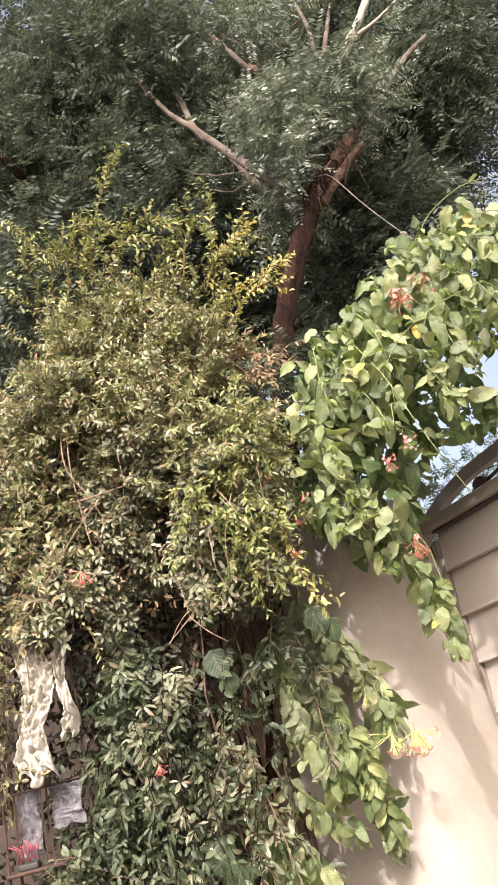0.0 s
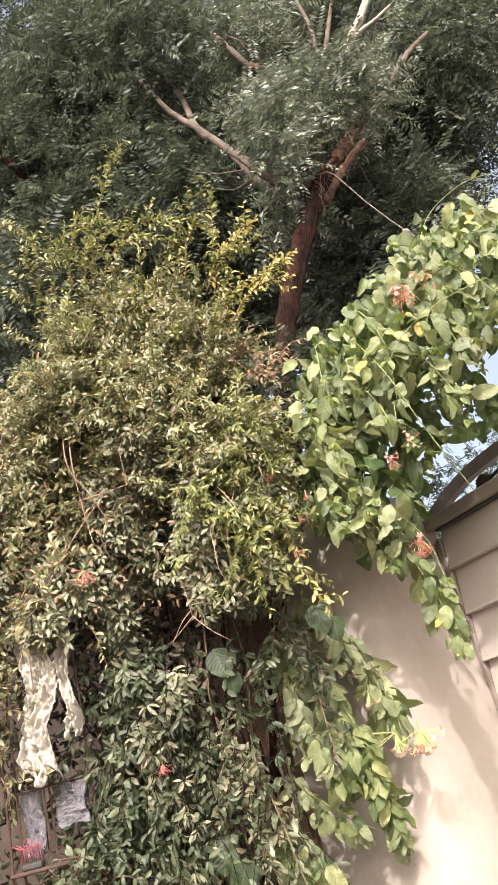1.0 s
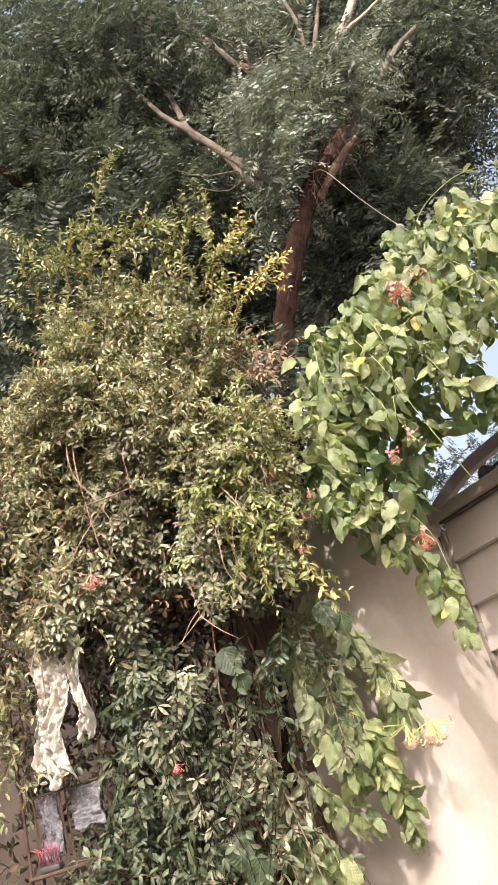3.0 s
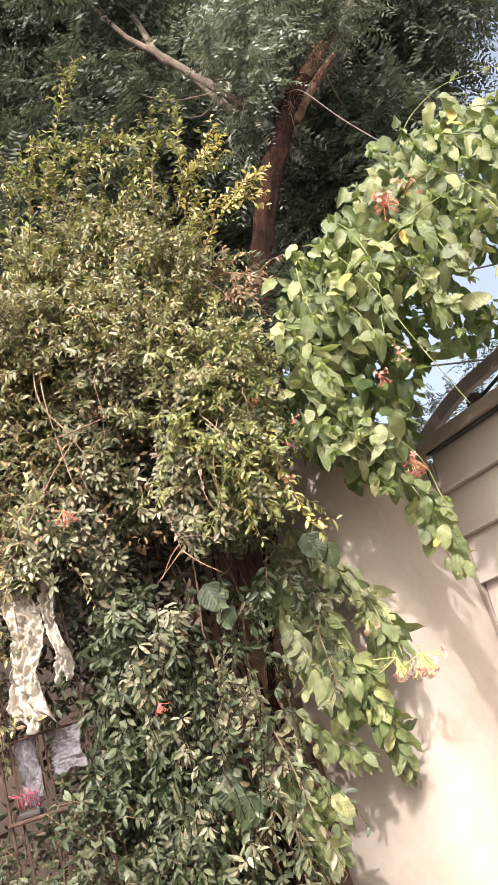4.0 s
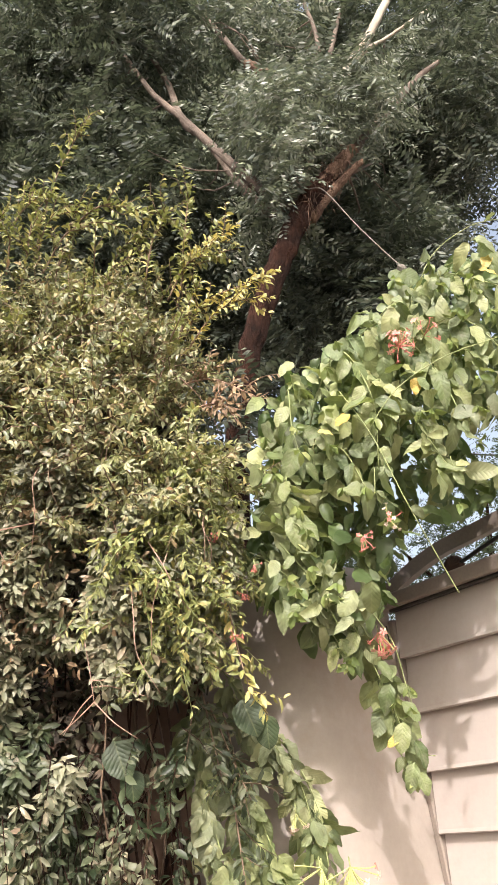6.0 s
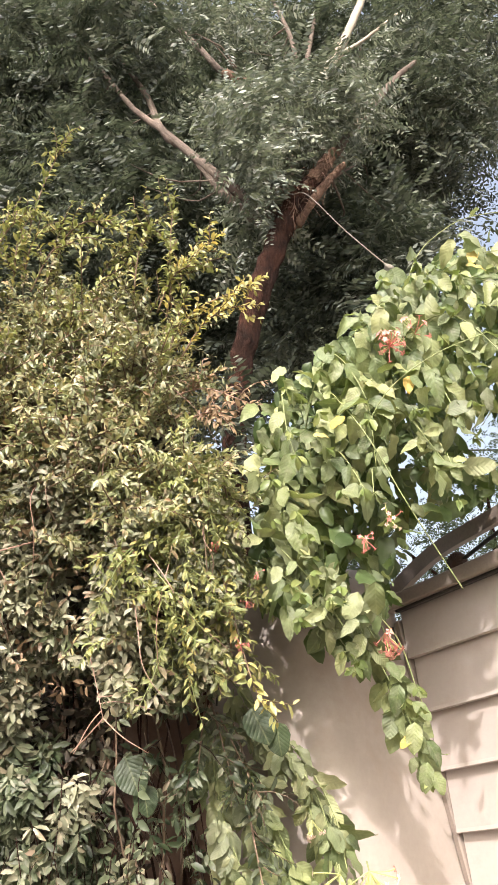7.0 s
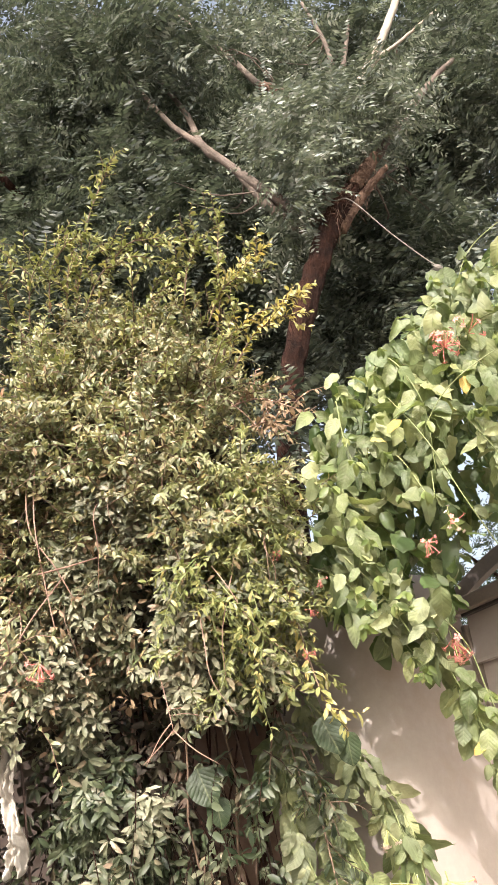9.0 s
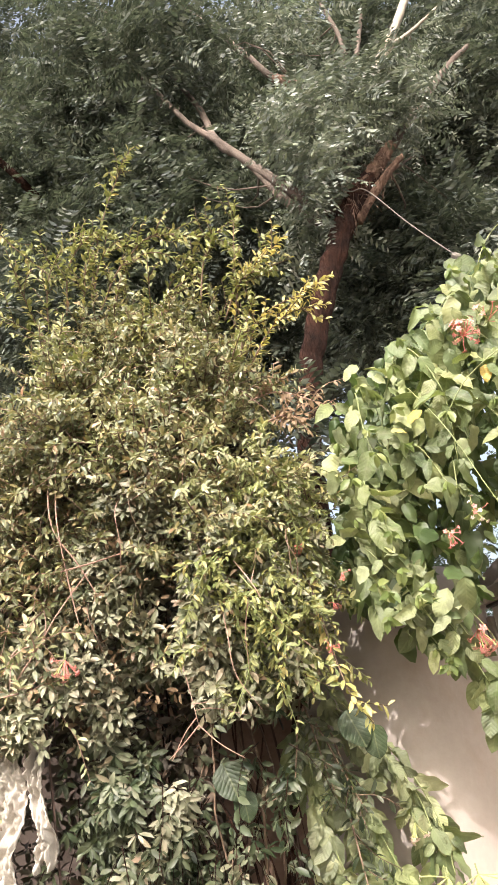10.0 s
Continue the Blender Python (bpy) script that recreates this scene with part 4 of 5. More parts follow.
# a darker crooked double stem against the wall
for dx, dy, rr in ((0.0, 0.0, 0.013), (0.022, 0.01, 0.009), (-0.020, -0.01, 0.006), (0.034, 0.0, 0.005)):
    pts = [(-0.42 + dx, 2.56 + dy, 0), (-0.27 + dx * 1.2, 2.50 + dy, 1.55), (-0.215 + dx, 2.49 + dy, 1.69), (-0.18 - dx * 0.5, 2.485 + dy, 1.835), (-0.135 + dx, 2.485 + dy, 1.99), (-0.092 + dx * 0.3, 2.48 + dy, 2.135), (-0.058 + dx * 1.5, 2.47, 2.235), (-0.03 + dx * 2, 2.42, 2.4), (0.0, 2.32, 2.65)]
    tubes("woody_stem", [(smooth_path(pts, 44) - S0, np.linspace(rr, rr * 0.6, 44), 7)], M_BARK if dx < 0.03 else M_RED_STEM, shrub)
tubes("woody_stem", [(smooth_path([(-0.13, 2.47, 2.12), (-0.13, 2.44, 2.17), (-0.101, 2.43, 2.221), (-0.064, 2.43, 2.238), (-0.036, 2.43, 2.203), (-0.05, 2.45, 2.15)], 20) - S0, 0.0028, 5)], M_DARK, shrub)


def sprig(pts, mat, leaf=0.030, width=0.0118, step=0.0075, stem=M_STEM, label="", side_shoots=5, parent=None, base=None):
    """One long leafy shoot with short side shoots."""
    base = S0 if base is None else base
    p = smooth_path(pts, 24)
    L = np.linalg.norm(np.diff(p, axis=0), axis=1).sum()
    n = int(L / step)
    idx = np.linspace(1, 22.9, n)
    lo = idx.astype(int)
    pos = p[lo] + (p[lo + 1] - p[lo]) * (idx - lo)[:, None]
    tg = unit(p[lo + 1] - p[lo])
    rad = unit(np.cross(tg, rng.normal(size=(n, 3))))
    up = rng.normal(size=(n, 3)) * 0.5 + np.array([0.18, -0.71, 0.68])
    size = rng.uniform(0.7, 1.15, n) * np.interp(np.arange(n) / n, [0, 0.85, 1], [1, 1, 0.6])
    pieces = [leaves_np(pos, tg * 0.75 + rad, up, size * leaf, size * width)]
    stems = [(p - base, np.linspace(0.0030, 0.0010, 24), 5)]
    if side_shoots:
        i = rng.integers(4, 20, side_shoots)
        h = unit(p[i + 1] - p[i]) + unit(np.cross(unit(p[i + 1] - p[i]), rng.normal(size=(side_shoots, 3)))) * 0.9 + np.array([0, -0.1, 0.25])
        lf, q = shoots(rng, p[i], h, rng.uniform(0.05, 0.12, side_shoots), 0.1, 0.009, leaf * 0.9, width * 0.9, 0.9, 0.8)
        pieces.append(lf)
        stems += [(k[::3] - base, np.linspace(0.0016, 0.0008, 4), 3) for k in q]
    v, f = gather(pieces)
    s = tubes("sprig", stems, stem, parent or shrub, label)
    put("sprig_leaf_growth", mesh_np("sprig_leaf_growth", v - base, f, mat), s, kind="stuff")


# loose crest of arching shoots
for pts, st in (([(-0.50, 2.14, 3.30), (-0.47, 2.1, 3.42), (-0.42, 2.08, 3.50)], 0.007), ([(-0.44, 2.14, 3.32), (-0.40, 2.1, 3.46), (-0.31, 2.08, 3.53), (-0.24, 2.08, 3.50)], 0.006), ([(-0.36, 2.15, 3.36), (-0.30, 2.1, 3.45), (-0.22, 2.1, 3.47), (-0.16, 2.08, 3.44)], 0.006),
                ([(-0.34, 2.14, 3.30), (-0.25, 2.1, 3.40), (-0.15, 2.08, 3.40), (-0.08, 2.08, 3.35)], 0.006), ([(-0.06, 2.14, 3.20), (-0.02, 2.1, 3.32), (0.02, 2.08, 3.38), (0.03, 2.08, 3.40)], 0.006), ([(0.0, 2.14, 3.15), (0.06, 2.1, 3.22), (0.12, 2.08, 3.24), (0.16, 2.08, 3.22)], 0.006),
                ([(0.0, 2.14, 2.98), (0.05, 2.1, 3.08), (0.10, 2.08, 3.16)], 0.006)):
    sprig(pts, M_SPRIG_GREEN, leaf=0.025, width=0.0102, step=st * 0.75, side_shoots=9)
sprig([(-0.36, 2.14, 3.35), (-0.32, 2.12, 3.50), (-0.25, 2.1, 3.66), (-0.156, 2.1, 3.832)], M_SPRIG_GREEN, label="tall upright green sprig", leaf=0.026, width=0.0105, step=0.0052, side_shoots=6)
sprig([(-0.40, 2.16, 3.30), (-0.36, 2.12, 3.45), (-0.33, 2.1, 3.56)], M_SPRIG_GREEN, leaf=0.026, width=0.0105, step=0.005, side_shoots=12)
sprig([(-0.30, 2.14, 3.30), (-0.216, 2.1, 3.43), (-0.13, 2.08, 3.46), (-0.062, 2.08, 3.43), (0.03, 2.1, 3.40), (0.091, 2.1, 3.34)], M_SPRIG_GREEN, leaf=0.025, width=0.0102, step=0.0045, side_shoots=7, label="arching yellow-green sprig")
sprig([(0.04, 2.14, 3.15), (0.064, 2.1, 3.29), (0.09, 2.1, 3.42), (0.11, 2.1, 3.505)], M_SPRIG_GREEN, leaf=0.025, width=0.0102, step=0.005, side_shoots=8)
sprig([(0.02, 2.14, 3.12), (0.071, 2.1, 3.235), (0.15, 2.1, 3.29), (0.223, 2.1, 3.340)], M_SPRIG, leaf=0.025, width=0.010, step=0.005, side_shoots=8, label="golden yellow sprig")
sprig([(0.03, 2.14, 3.02), (0.10, 2.1, 3.10), (0.22, 2.1, 3.14), (0.312, 2.1, 3.167)], M_SPRIG, leaf=0.025, width=0.010, step=0.005, side_shoots=9, label="golden yellow sprig")
sprig([(0.04, 2.12, 2.98), (0.12, 2.1, 3.06), (0.20, 2.1, 3.09), (0.28, 2.1, 3.08)], M_SPRIG, leaf=0.025, width=0.010, step=0.005, side_shoots=7)
sprig([(-0.80, 2.22, 3.62), (-0.66, 2.2, 3.747), (-0.60, 2.2, 3.683), (-0.511, 2.2, 3.554), (-0.45, 2.2, 3.48)], M_SPRIG_GREEN, side_shoots=4)
sprig([(-0.03, 2.08, 2.40), (-0.047, 2.05, 2.363), (-0.048, 2.04, 2.267), (-0.061, 2.05, 2.155)], M_SPRIG, leaf=0.032, side_shoots=0, label="hanging golden sprig")
sprig([(0.03, 2.1, 2.42), (0.049, 2.05, 2.365), (0.059, 2.05, 2.234), (0.073, 2.05, 2.122), (0.104, 2.05, 2.052)], M_SPRIG, leaf=0.032, side_shoots=1, label="hanging golden sprig")
sprig([(-0.02, 2.08, 2.36), (-0.009, 2.06, 2.208), (0.0, 2.06, 2.129)], M_SPRIG_GREEN, leaf=0.032, side_shoots=3)
sprig([(-0.20, 2.2, 1.75), (-0.16, 2.14, 1.62), (-0.13, 2.1, 1.48), (-0.10, 2.1, 1.34)], M_SHRUB_MID, leaf=0.036, step=0.016, side_shoots=2)
sprig([(-0.26, 2.2, 1.62), (-0.2, 2.15, 1.50), (-0.17, 2.12, 1.36)], M_SHRUB_MID, leaf=0.038, step=0.016, side_shoots=4)
for k in range(18):
    x, z = rng.uniform(-0.55, 0.0), rng.uniform(2.85, 3.3)
    y = float(front(x, z)) - 0.02
    d = rng.normal(size=3) * 0.05
    sprig([(x, y + 0.05, z - 0.05), (x + d[0], y, z + 0.06), (x + 2 * d[0] + 0.03, y - 0.05 + d[1], z + 0.14 + d[2])], M_SPRIG_GREEN, leaf=0.027, width=0.0108, step=0.006, side_shoots=4)

for k in range(6):
    x, z = rng.uniform(-1.0, -0.80), rng.uniform(1.8, 2.4)
    d = rng.normal(size=3) * 0.08
    sprig([(x, 2.25, z + 0.12), (x + d[0], 2.2, z + 0.04), (x + 2 * d[0], 2.17, z - 0.06 + d[2]), (x + 3 * d[0], 2.16, z - 0.16)], M_SHRUB_TOP, leaf=0.028, step=0.011, side_shoots=5)
for k in range(3):
    x, z = rng.uniform(-0.34, -0.20), rng.uniform(1.4, 1.72)
    d = rng.normal(size=3) * 0.015
    sprig([(x, 2.26, z + 0.12), (x + d[0], 2.2, z + 0.04), (x + 2 * d[0], 2.17, z - 0.05), (x + 3 * d[0], 2.16, z - 0.14)], M_SHRUB_MID, leaf=0.030, width=0.013, step=0.012, side_shoots=3)
for k in range(5):
    x, z = rng.uniform(-0.05, 0.02), rng.uniform(1.8, 2.1)
    d = rng.normal(size=3) * 0.03
    sprig([(x, 2.28, z + 0.10), (x + d[0], 2.24, z + 0.03), (x + 2 * d[0], 2.20, z - 0.05), (x + 3 * d[0], 2.18, z - 0.12)], M_SHRUB_LOW, leaf=0.034, step=0.010, side_shoots=3)

for k in range(4):
    x, z = rng.uniform(-0.28, -0.18), rng.uniform(1.66, 1.88)
    d = rng.normal(size=3) * 0.02
    sprig([(x, 2.27, z + 0.10), (x + d[0], 2.22, z + 0.03), (x + 2 * d[0], 2.18, z - 0.05), (x + 3 * d[0], 2.17, z - 0.10)], M_SHRUB_MID, leaf=0.038, width=0.015, step=0.011, side_shoots=5)
for pts in ([(-0.02, 2.12, 2.87), (0.08, 2.08, 2.86), (0.15, 2.06, 2.81), (0.21, 2.06, 2.765)], [(0.02, 2.12, 2.80), (0.09, 2.08, 2.79), (0.15, 2.06, 2.75)]):
    sprig(pts, M_BROWN_LEAF, leaf=0.024, width=0.009, step=0.008, stem=M_RED_STEM, side_shoots=7, label="dry tan sprig")
# growth over the stand and low in the corner
n = 70
r = np.stack([rng.uniform(-0.90, -0.77, n), rng.uniform(2.00, 2.10, n), rng.uniform(1.84, 2.26, n)], 1)
r[58:, 0] += 0.10
lf, p = shoots(rng, r, rng.normal(size=(n, 3)) * 0.5 + np.array([0.1, -0.5, -0.1]), rng.uniform(0.05, 0.12, n), 0.4, 0.010, 0.026, 0.0095, 0.9, 0.7)
growth("tawny_foliage", [lf], M_SHRUB_TOP, "tawny dusty leaves")
fine_twigs("tawny_twig_growth", p, M_STEM)
n = 230
r = np.stack([rng.uniform(-1.0, -0.60, n), rng.uniform(2.05, 2.4, n), rng.uniform(1.20, 1.56, n)], 1)
r[150:, 0] = rng.uniform(-0.68, -0.58, n - 150)
r[150:, 2] += 0.13
lf, p = shoots(rng, r, rng.normal(size=(n, 3)) * 0.5 + np.array([0.0, -0.4, 0.4]), rng.uniform(0.08, 0.18, n), 0.3, 0.011, 0.030, 0.012, 0.9, 0.7)
growth("low_foliage", [lf], M_SHRUB_LOW, "grey-green leaves low in the corner")
fine_twigs("low_twig_growth", p, M_STEM)
# bare reddish stems in front
for pts in ([(-0.48, 2.05, 2.86), (-0.47, 2.0, 2.80), (-0.474, 1.97, 2.64), (-0.468, 1.98, 2.50), (-0.46, 2.0, 2.38)],
            [(-0.46, 2.05, 2.84), (-0.485, 1.98, 2.74), (-0.49, 1.98, 2.62), (-0.44, 1.98, 2.52), (-0.41, 2.0, 2.44)],
            [(-0.15, 2.06, 2.80), (-0.155, 1.99, 2.72), (-0.172, 1.98, 2.63), (-0.15, 1.98, 2.55), (-0.13, 2.0, 2.47)],
            [(-0.62, 2.0, 2.30), (-0.55, 1.98, 2.36), (-0.50, 1.98, 2.42), (-0.43, 2.0, 2.50)],
            [(-0.80, 2.1, 2.27), (-0.70, 2.05, 2.29), (-0.60, 2.02, 2.29), (-0.52, 2.02, 2.33)],
            [(-0.52, 2.0, 2.52), (-0.40, 1.97, 2.51), (-0.30, 1.98, 2.52), (-0.22, 2.0, 2.53)]):
    tubes("bare_stem", [(smooth_path(pts, 22) - S0, np.linspace(0.0024, 0.0013, 22), 5)], M_RED_STEM, shrub, "bare reddish stem")
for k in range(26):
    x, z = rng.uniform(-0.75, 0.05), rng.uniform(2.3, 3.1)
    y = float(front(x, z)) - 0.01
    d = rng.normal(size=3) * np.array([0.05, 0.015, 0.03]) + np.array([0, 0, -0.11])
    pts = [(x, y + 0.05, z), np.array((x, y - 0.015, z - 0.02)) + d * 0.4, np.array((x + rng.normal() * 0.02, y - 0.01, z - 0.02)) + d, np.array((x, y + 0.04, z - 0.03)) + d * 1.5]
    tubes("bare_stem", [(smooth_path(pts, 14) - S0, np.linspace(0.0015, 0.0008, 14), 4)], M_RED_STEM if k % 2 else M_STEM, shrub, "bare reddish stem" if k % 2 else "")
fork = [[(-0.27, 2.06, 2.30), (-0.25, 2.02, 2.22), (-0.237, 2.0, 2.125)], [(-0.237, 2.0, 2.125), (-0.27, 2.0, 2.10), (-0.315, 2.02, 2.075)], [(-0.237, 2.0, 2.125), (-0.20, 2.0, 2.08), (-0.16, 2.02, 2.045)],
        [(-0.242, 2.005, 2.155), (-0.20, 2.0, 2.15), (-0.13, 2.02, 2.12)], [(-0.24, 2.0, 2.14), (-0.265, 1.99, 2.115), (-0.30, 1.99, 2.07)], [(-0.245, 2.01, 2.17), (-0.21, 2.0, 2.165), (-0.16, 2.0, 2.17)]]
tubes("bare_stem", [(smooth_path(q, 9) - S0, np.linspace(0.0015, 0.0009, 9), 5) for q in fork], M_RED_STEM, shrub, "forked bare pale twig")
n = 34
r = np.stack([rng.uniform(-0.24, -0.10, n), rng.uniform(1.99, 2.04, n), rng.uniform(2.12, 2.22, n)], 1)
growth("fork_foliage", [whorls(rng, r, rng.normal(size=(n, 3)) * 0.4 + np.array([0.4, -0.5, 0]), 4, 0.030, 0.0115, 0.6)], M_SHRUB_MID, "pale dry leaves on the forked twig")
tubes("bare_stem", [(smooth_path([(-0.713, 2.06, 2.327), (-0.708, 2.03, 2.247), (-0.698, 2.04, 2.147), (-0.708, 2.06, 2.057)], 16) - S0, 0.002, 5)], M_WOOD, shrub)

bm = bmesh.new()
bmesh.ops.create_icosphere(bm, subdivisions=3, radius=0.016)
for vv in bm.verts:
    vv.co *= 1 + 0.06 * noise.noise(vv.co * 90)
    vv.co.z *= 1.08
bmesh.ops.create_cone(bm, segments=7, radius1=0.003, radius2=0.002, depth=0.02, cap_ends=True, matrix=Matrix.Translation((0, 0, 0.022)))
fr = part("hanging_fruit", bm, M_FRUIT, shrub, "small round dry tan fruit")
fr.location = Vector((-0.708, 2.03, 2.227)) - Vector(S0)

# ---------------------------------------------------------------- creeper
rng = np.random.default_rng(31)
creeper = thing("flowering_creeper", "bright green flowering creeper with large veined leaves", "creeper", (0.5, 2.5, 0))
K0 = np.array(creeper.location)


def big_leaf(seed, w=0.55, droop=0.25, fold=0.22, wave=0.03, twist=0.0):
    """A broad pointed leaf, 1 long along +y, with raised sides, a bent tip and puckered veins."""
    r = np.random.default_rng(seed)
    rows, cols = 9, 5
    v, f = [], []
    for i in range(rows + 1):
        s = i / rows
        half = 0.5 * w * np.interp(s, [0, 0.06, 0.18, 0.38, 0.6, 0.8, 0.92, 1.0], [0.03, 0.45, 0.86, 1.0, 0.97, 0.72, 0.38, 0.02])
        for j in range(cols):
            c = j / (cols - 1) * 2 - 1
            x = half * c
            z = fold * abs(c) ** 1.3 * half - droop * s * s + wave * math.sin(s * 14 + c * 2 + seed) * abs(c) + r.normal() * 0.006 + twist * c * s * half
            v.append((x, s, z))
    for i in range(rows):
        for j in range(cols - 1):
            a = i * cols + j
            f.append((a, a + 1, a + cols + 1, a + cols))
    return np.array(v), np.array(f)


BIG = [big_leaf(*q) for q in ((1, 0.56, 0.22, 0.20, 0.04, 0.3), (2, 0.60, 0.34, 0.14, 0.05, -0.3), (3, 0.52, 0.50, 0.40, 0.05, 0.2), (4, 0.62, 0.18, 0.10, 0.04, 0.0), (5, 0.56, 0.65, 0.22, 0.06, 0.5), (6, 0.56, 0.30, 0.45, 0.05, -0.4), (8, 0.58, 0.90, 0.30, 0.07, 0.3), (9, 0.50, 0.70, 0.65, 0.06, -0.5))]
BIG_ME = [mesh_np("leaf", v, f, M_CREEPER, smooth=True) for v, f in BIG]
SHADED_ME = mesh_np("leaf", *big_leaf(7, 0.84, 0.2, 0.12, 0.04, 0.1), M_SHADED_LEAF, smooth=True)
YEL_ME = [mesh_np("yellow_leaf", v, f, M_YELLOW_LEAF, smooth=True) for v, f in BIG[:2]]


def leaf_matrix(pos, axis, up, size):
    y = Vector(axis).normalized()
    x = y.cross(Vector(up)).normalized()
    z = x.cross(y)
    m = Matrix((x, y, z)).transposed().to_4x4()
    m.translation = pos
    return m @ Matrix.Diagonal((size, size, size, 1))


many, single = [], [0]
OVERHANG_X, OVERHANG_Z = [0.20, 0.24, 0.365, 0.48, 0.58, 0.75], [2.66, 2.645, 2.62, 2.58, 2.50, 2.50]
HEM_X, HEM_Z = [0.40, 0.48, 0.52, 0.645, 0.72, 0.82, 0.90], [2.29, 2.395, 2.42, 2.40, 2.43, 2.44, 1.0]


def flat(p):
    """Where a leaf lies on the hanging front of the mass, y = 2.05."""
    k = 1.8 / (p[1] - 0.25)
    return 0.16 + (p[0] - 0.16) * k, 1.8 + (p[2] - 1.8) * k


def clear_of_gate(p):
    """The mass stays above the ironwork of the gate and has one wide gap."""
    x, z = flat(p)
    return not (x > 0.40 and z < np.interp(x, HEM_X, HEM_Z)) and ((x - 0.72) / 0.075) ** 2 + ((z - 2.58) / 0.075) ** 2 > 1


def under_overhang(p):
    """Leaves below the bulging upper half hang further back, in its shade."""
    x, z = flat(p)
    if 0.21 < x < 0.70 and np.interp(x, [0.2, 0.295, 0.40], [2.49, 2.40, 2.30]) < z < np.interp(x, OVERHANG_X, OVERHANG_Z) and p[1] < 2.25:
        y = rng.uniform(2.22, 2.42)
        return 0.16 + (x - 0.16) * (y - 0.25) / 1.8, y, 1.8 + (z - 1.8) * (y - 0.25) / 1.8
    return p


def put_leaf(pos, axis, up, size, me=None, name="leaf", parent=None):
    """The first 300 large leaves are parts of their own, the rest are joined."""
    k = rng.integers(len(BIG_ME))
    if me is None:
        if not clear_of_gate(pos):
            return None
        single[0] += 1
        if single[0] > 300:
            y = unit(axis)
            x = unit(np.cross(y, up))
            v = BIG[k][0] * size
            many.append((np.asarray(pos) + v[:, :1] * x + v[:, 1:2] * y + v[:, 2:] * np.cross(x, y), BIG[k][1], BIG[k][0][:, :2]))
            return None
    me = me or BIG_ME[k]
    ob = put(name, me, parent or creeper)
    ob.matrix_local = leaf_matrix(Vector(pos) - Vector(K0), axis, up, size)
    return ob


def vine(pts, r0=0.0022, step=0.042, size=0.054, n=40, hang=0.75, leafless=0.0, skip=0.15):
    """A trailing stem with paired large leaves."""
    p = smooth_path(pts, n)
    tubes("stem", [(p - K0, np.linspace(r0, 0.0013, n), 5)], M_GREEN_STEM, creeper)
    d = np.r_[0, np.cumsum(np.linalg.norm(np.diff(p, axis=0), axis=1))]
    s = leafless * d[-1] + rng.uniform(0, step)
    while s < d[-1]:
        pos = np.array([np.interp(s, d, p[:, a]) for a in range(3)])
        i = min(np.searchsorted(d, s), n - 2)
        tg = unit(p[i + 1] - p[i])
        side = unit(np.cross(tg, (0.1, -1.0, 0.2)))
        for sg in (-1, 1):
            if rng.uniform() < skip:
                continue
            ax = side * sg * rng.uniform(0.3, 0.9) + tg * 0.3 + np.array([0, -0.22, -hang]) + rng.normal(size=3) * 0.28
            up = np.array([0.15, -0.75, 0.55]) + rng.normal(size=3) * 0.5
            small = 0.6 if s > d[-1] * 0.92 else 1.0
            put_leaf(pos + unit(ax) * 0.012, ax, up, size * small * rng.uniform(0.72, 1.18))
        s += step * rng.uniform(0.75, 1.3)


# main mass: arching stems fanning from the top of the wall
HIGH_VINES = [[(0.25, 2.5, 2.35), (0.35, 2.3, 2.75), (0.50, 2.05, 2.92), (0.60, 1.97, 2.75), (0.64, 1.96, 2.5)],
              [(0.3, 2.5, 2.35), (0.45, 2.3, 2.9), (0.66, 2.1, 3.06), (0.82, 2.0, 2.95), (0.88, 1.98, 2.75)],
              [(0.2, 2.5, 2.4), (0.22, 2.3, 2.62), (0.27, 2.1, 2.80), (0.26, 2.02, 2.66), (0.27, 2.0, 2.48)],
              [(0.2, 2.5, 2.4), (0.30, 2.25, 2.7), (0.40, 2.05, 2.86), (0.45, 1.98, 2.70), (0.43, 1.98, 2.45)],
              [(0.3, 2.5, 2.4), (0.5, 2.2, 2.8), (0.68, 2.0, 2.88), (0.78, 1.95, 2.7), (0.77, 1.95, 2.52)]]
LOW_VINES = [[(0.4, 2.5, 2.4), (0.6, 2.2, 2.95), (0.83, 2.05, 3.06), (1.0, 2.0, 2.95), (1.05, 2.0, 2.70)],
             [(0.4, 2.5, 2.4), (0.55, 2.3, 2.95), (0.72, 2.2, 3.12), (0.80, 2.1, 3.06)],
             [(0.25, 2.5, 2.4), (0.36, 2.2, 2.58), (0.50, 2.02, 2.68), (0.58, 1.98, 2.50), (0.59, 1.98, 2.36)],
             [(0.24, 2.5, 2.4), (0.23, 2.2, 2.52), (0.23, 2.05, 2.58), (0.22, 2.0, 2.48), (0.22, 2.02, 2.36)],
             [(0.3, 2.5, 2.4), (0.32, 2.2, 2.55), (0.36, 2.03, 2.60), (0.40, 1.98, 2.46), (0.42, 1.98, 2.30)]]
for pts in HIGH_VINES + LOW_VINES:
    if pts[-1][0] > 0.25:
        pts[-1] = (pts[-1][0], pts[-1][1], max(pts[-1][2] + 0.06, 2.52))
    vine(pts, size=0.064, leafless=0.2)
# trailing ends
vine([(0.15, 2.4, 2.5), (0.20, 2.2, 2.42), (0.28, 2.14, 2.33), (0.33, 2.16, 2.20), (0.362, 2.17, 2.09), (0.385, 2.17, 1.98), (0.388, 2.17, 1.88)], step=0.032, size=0.062, hang=1.0)
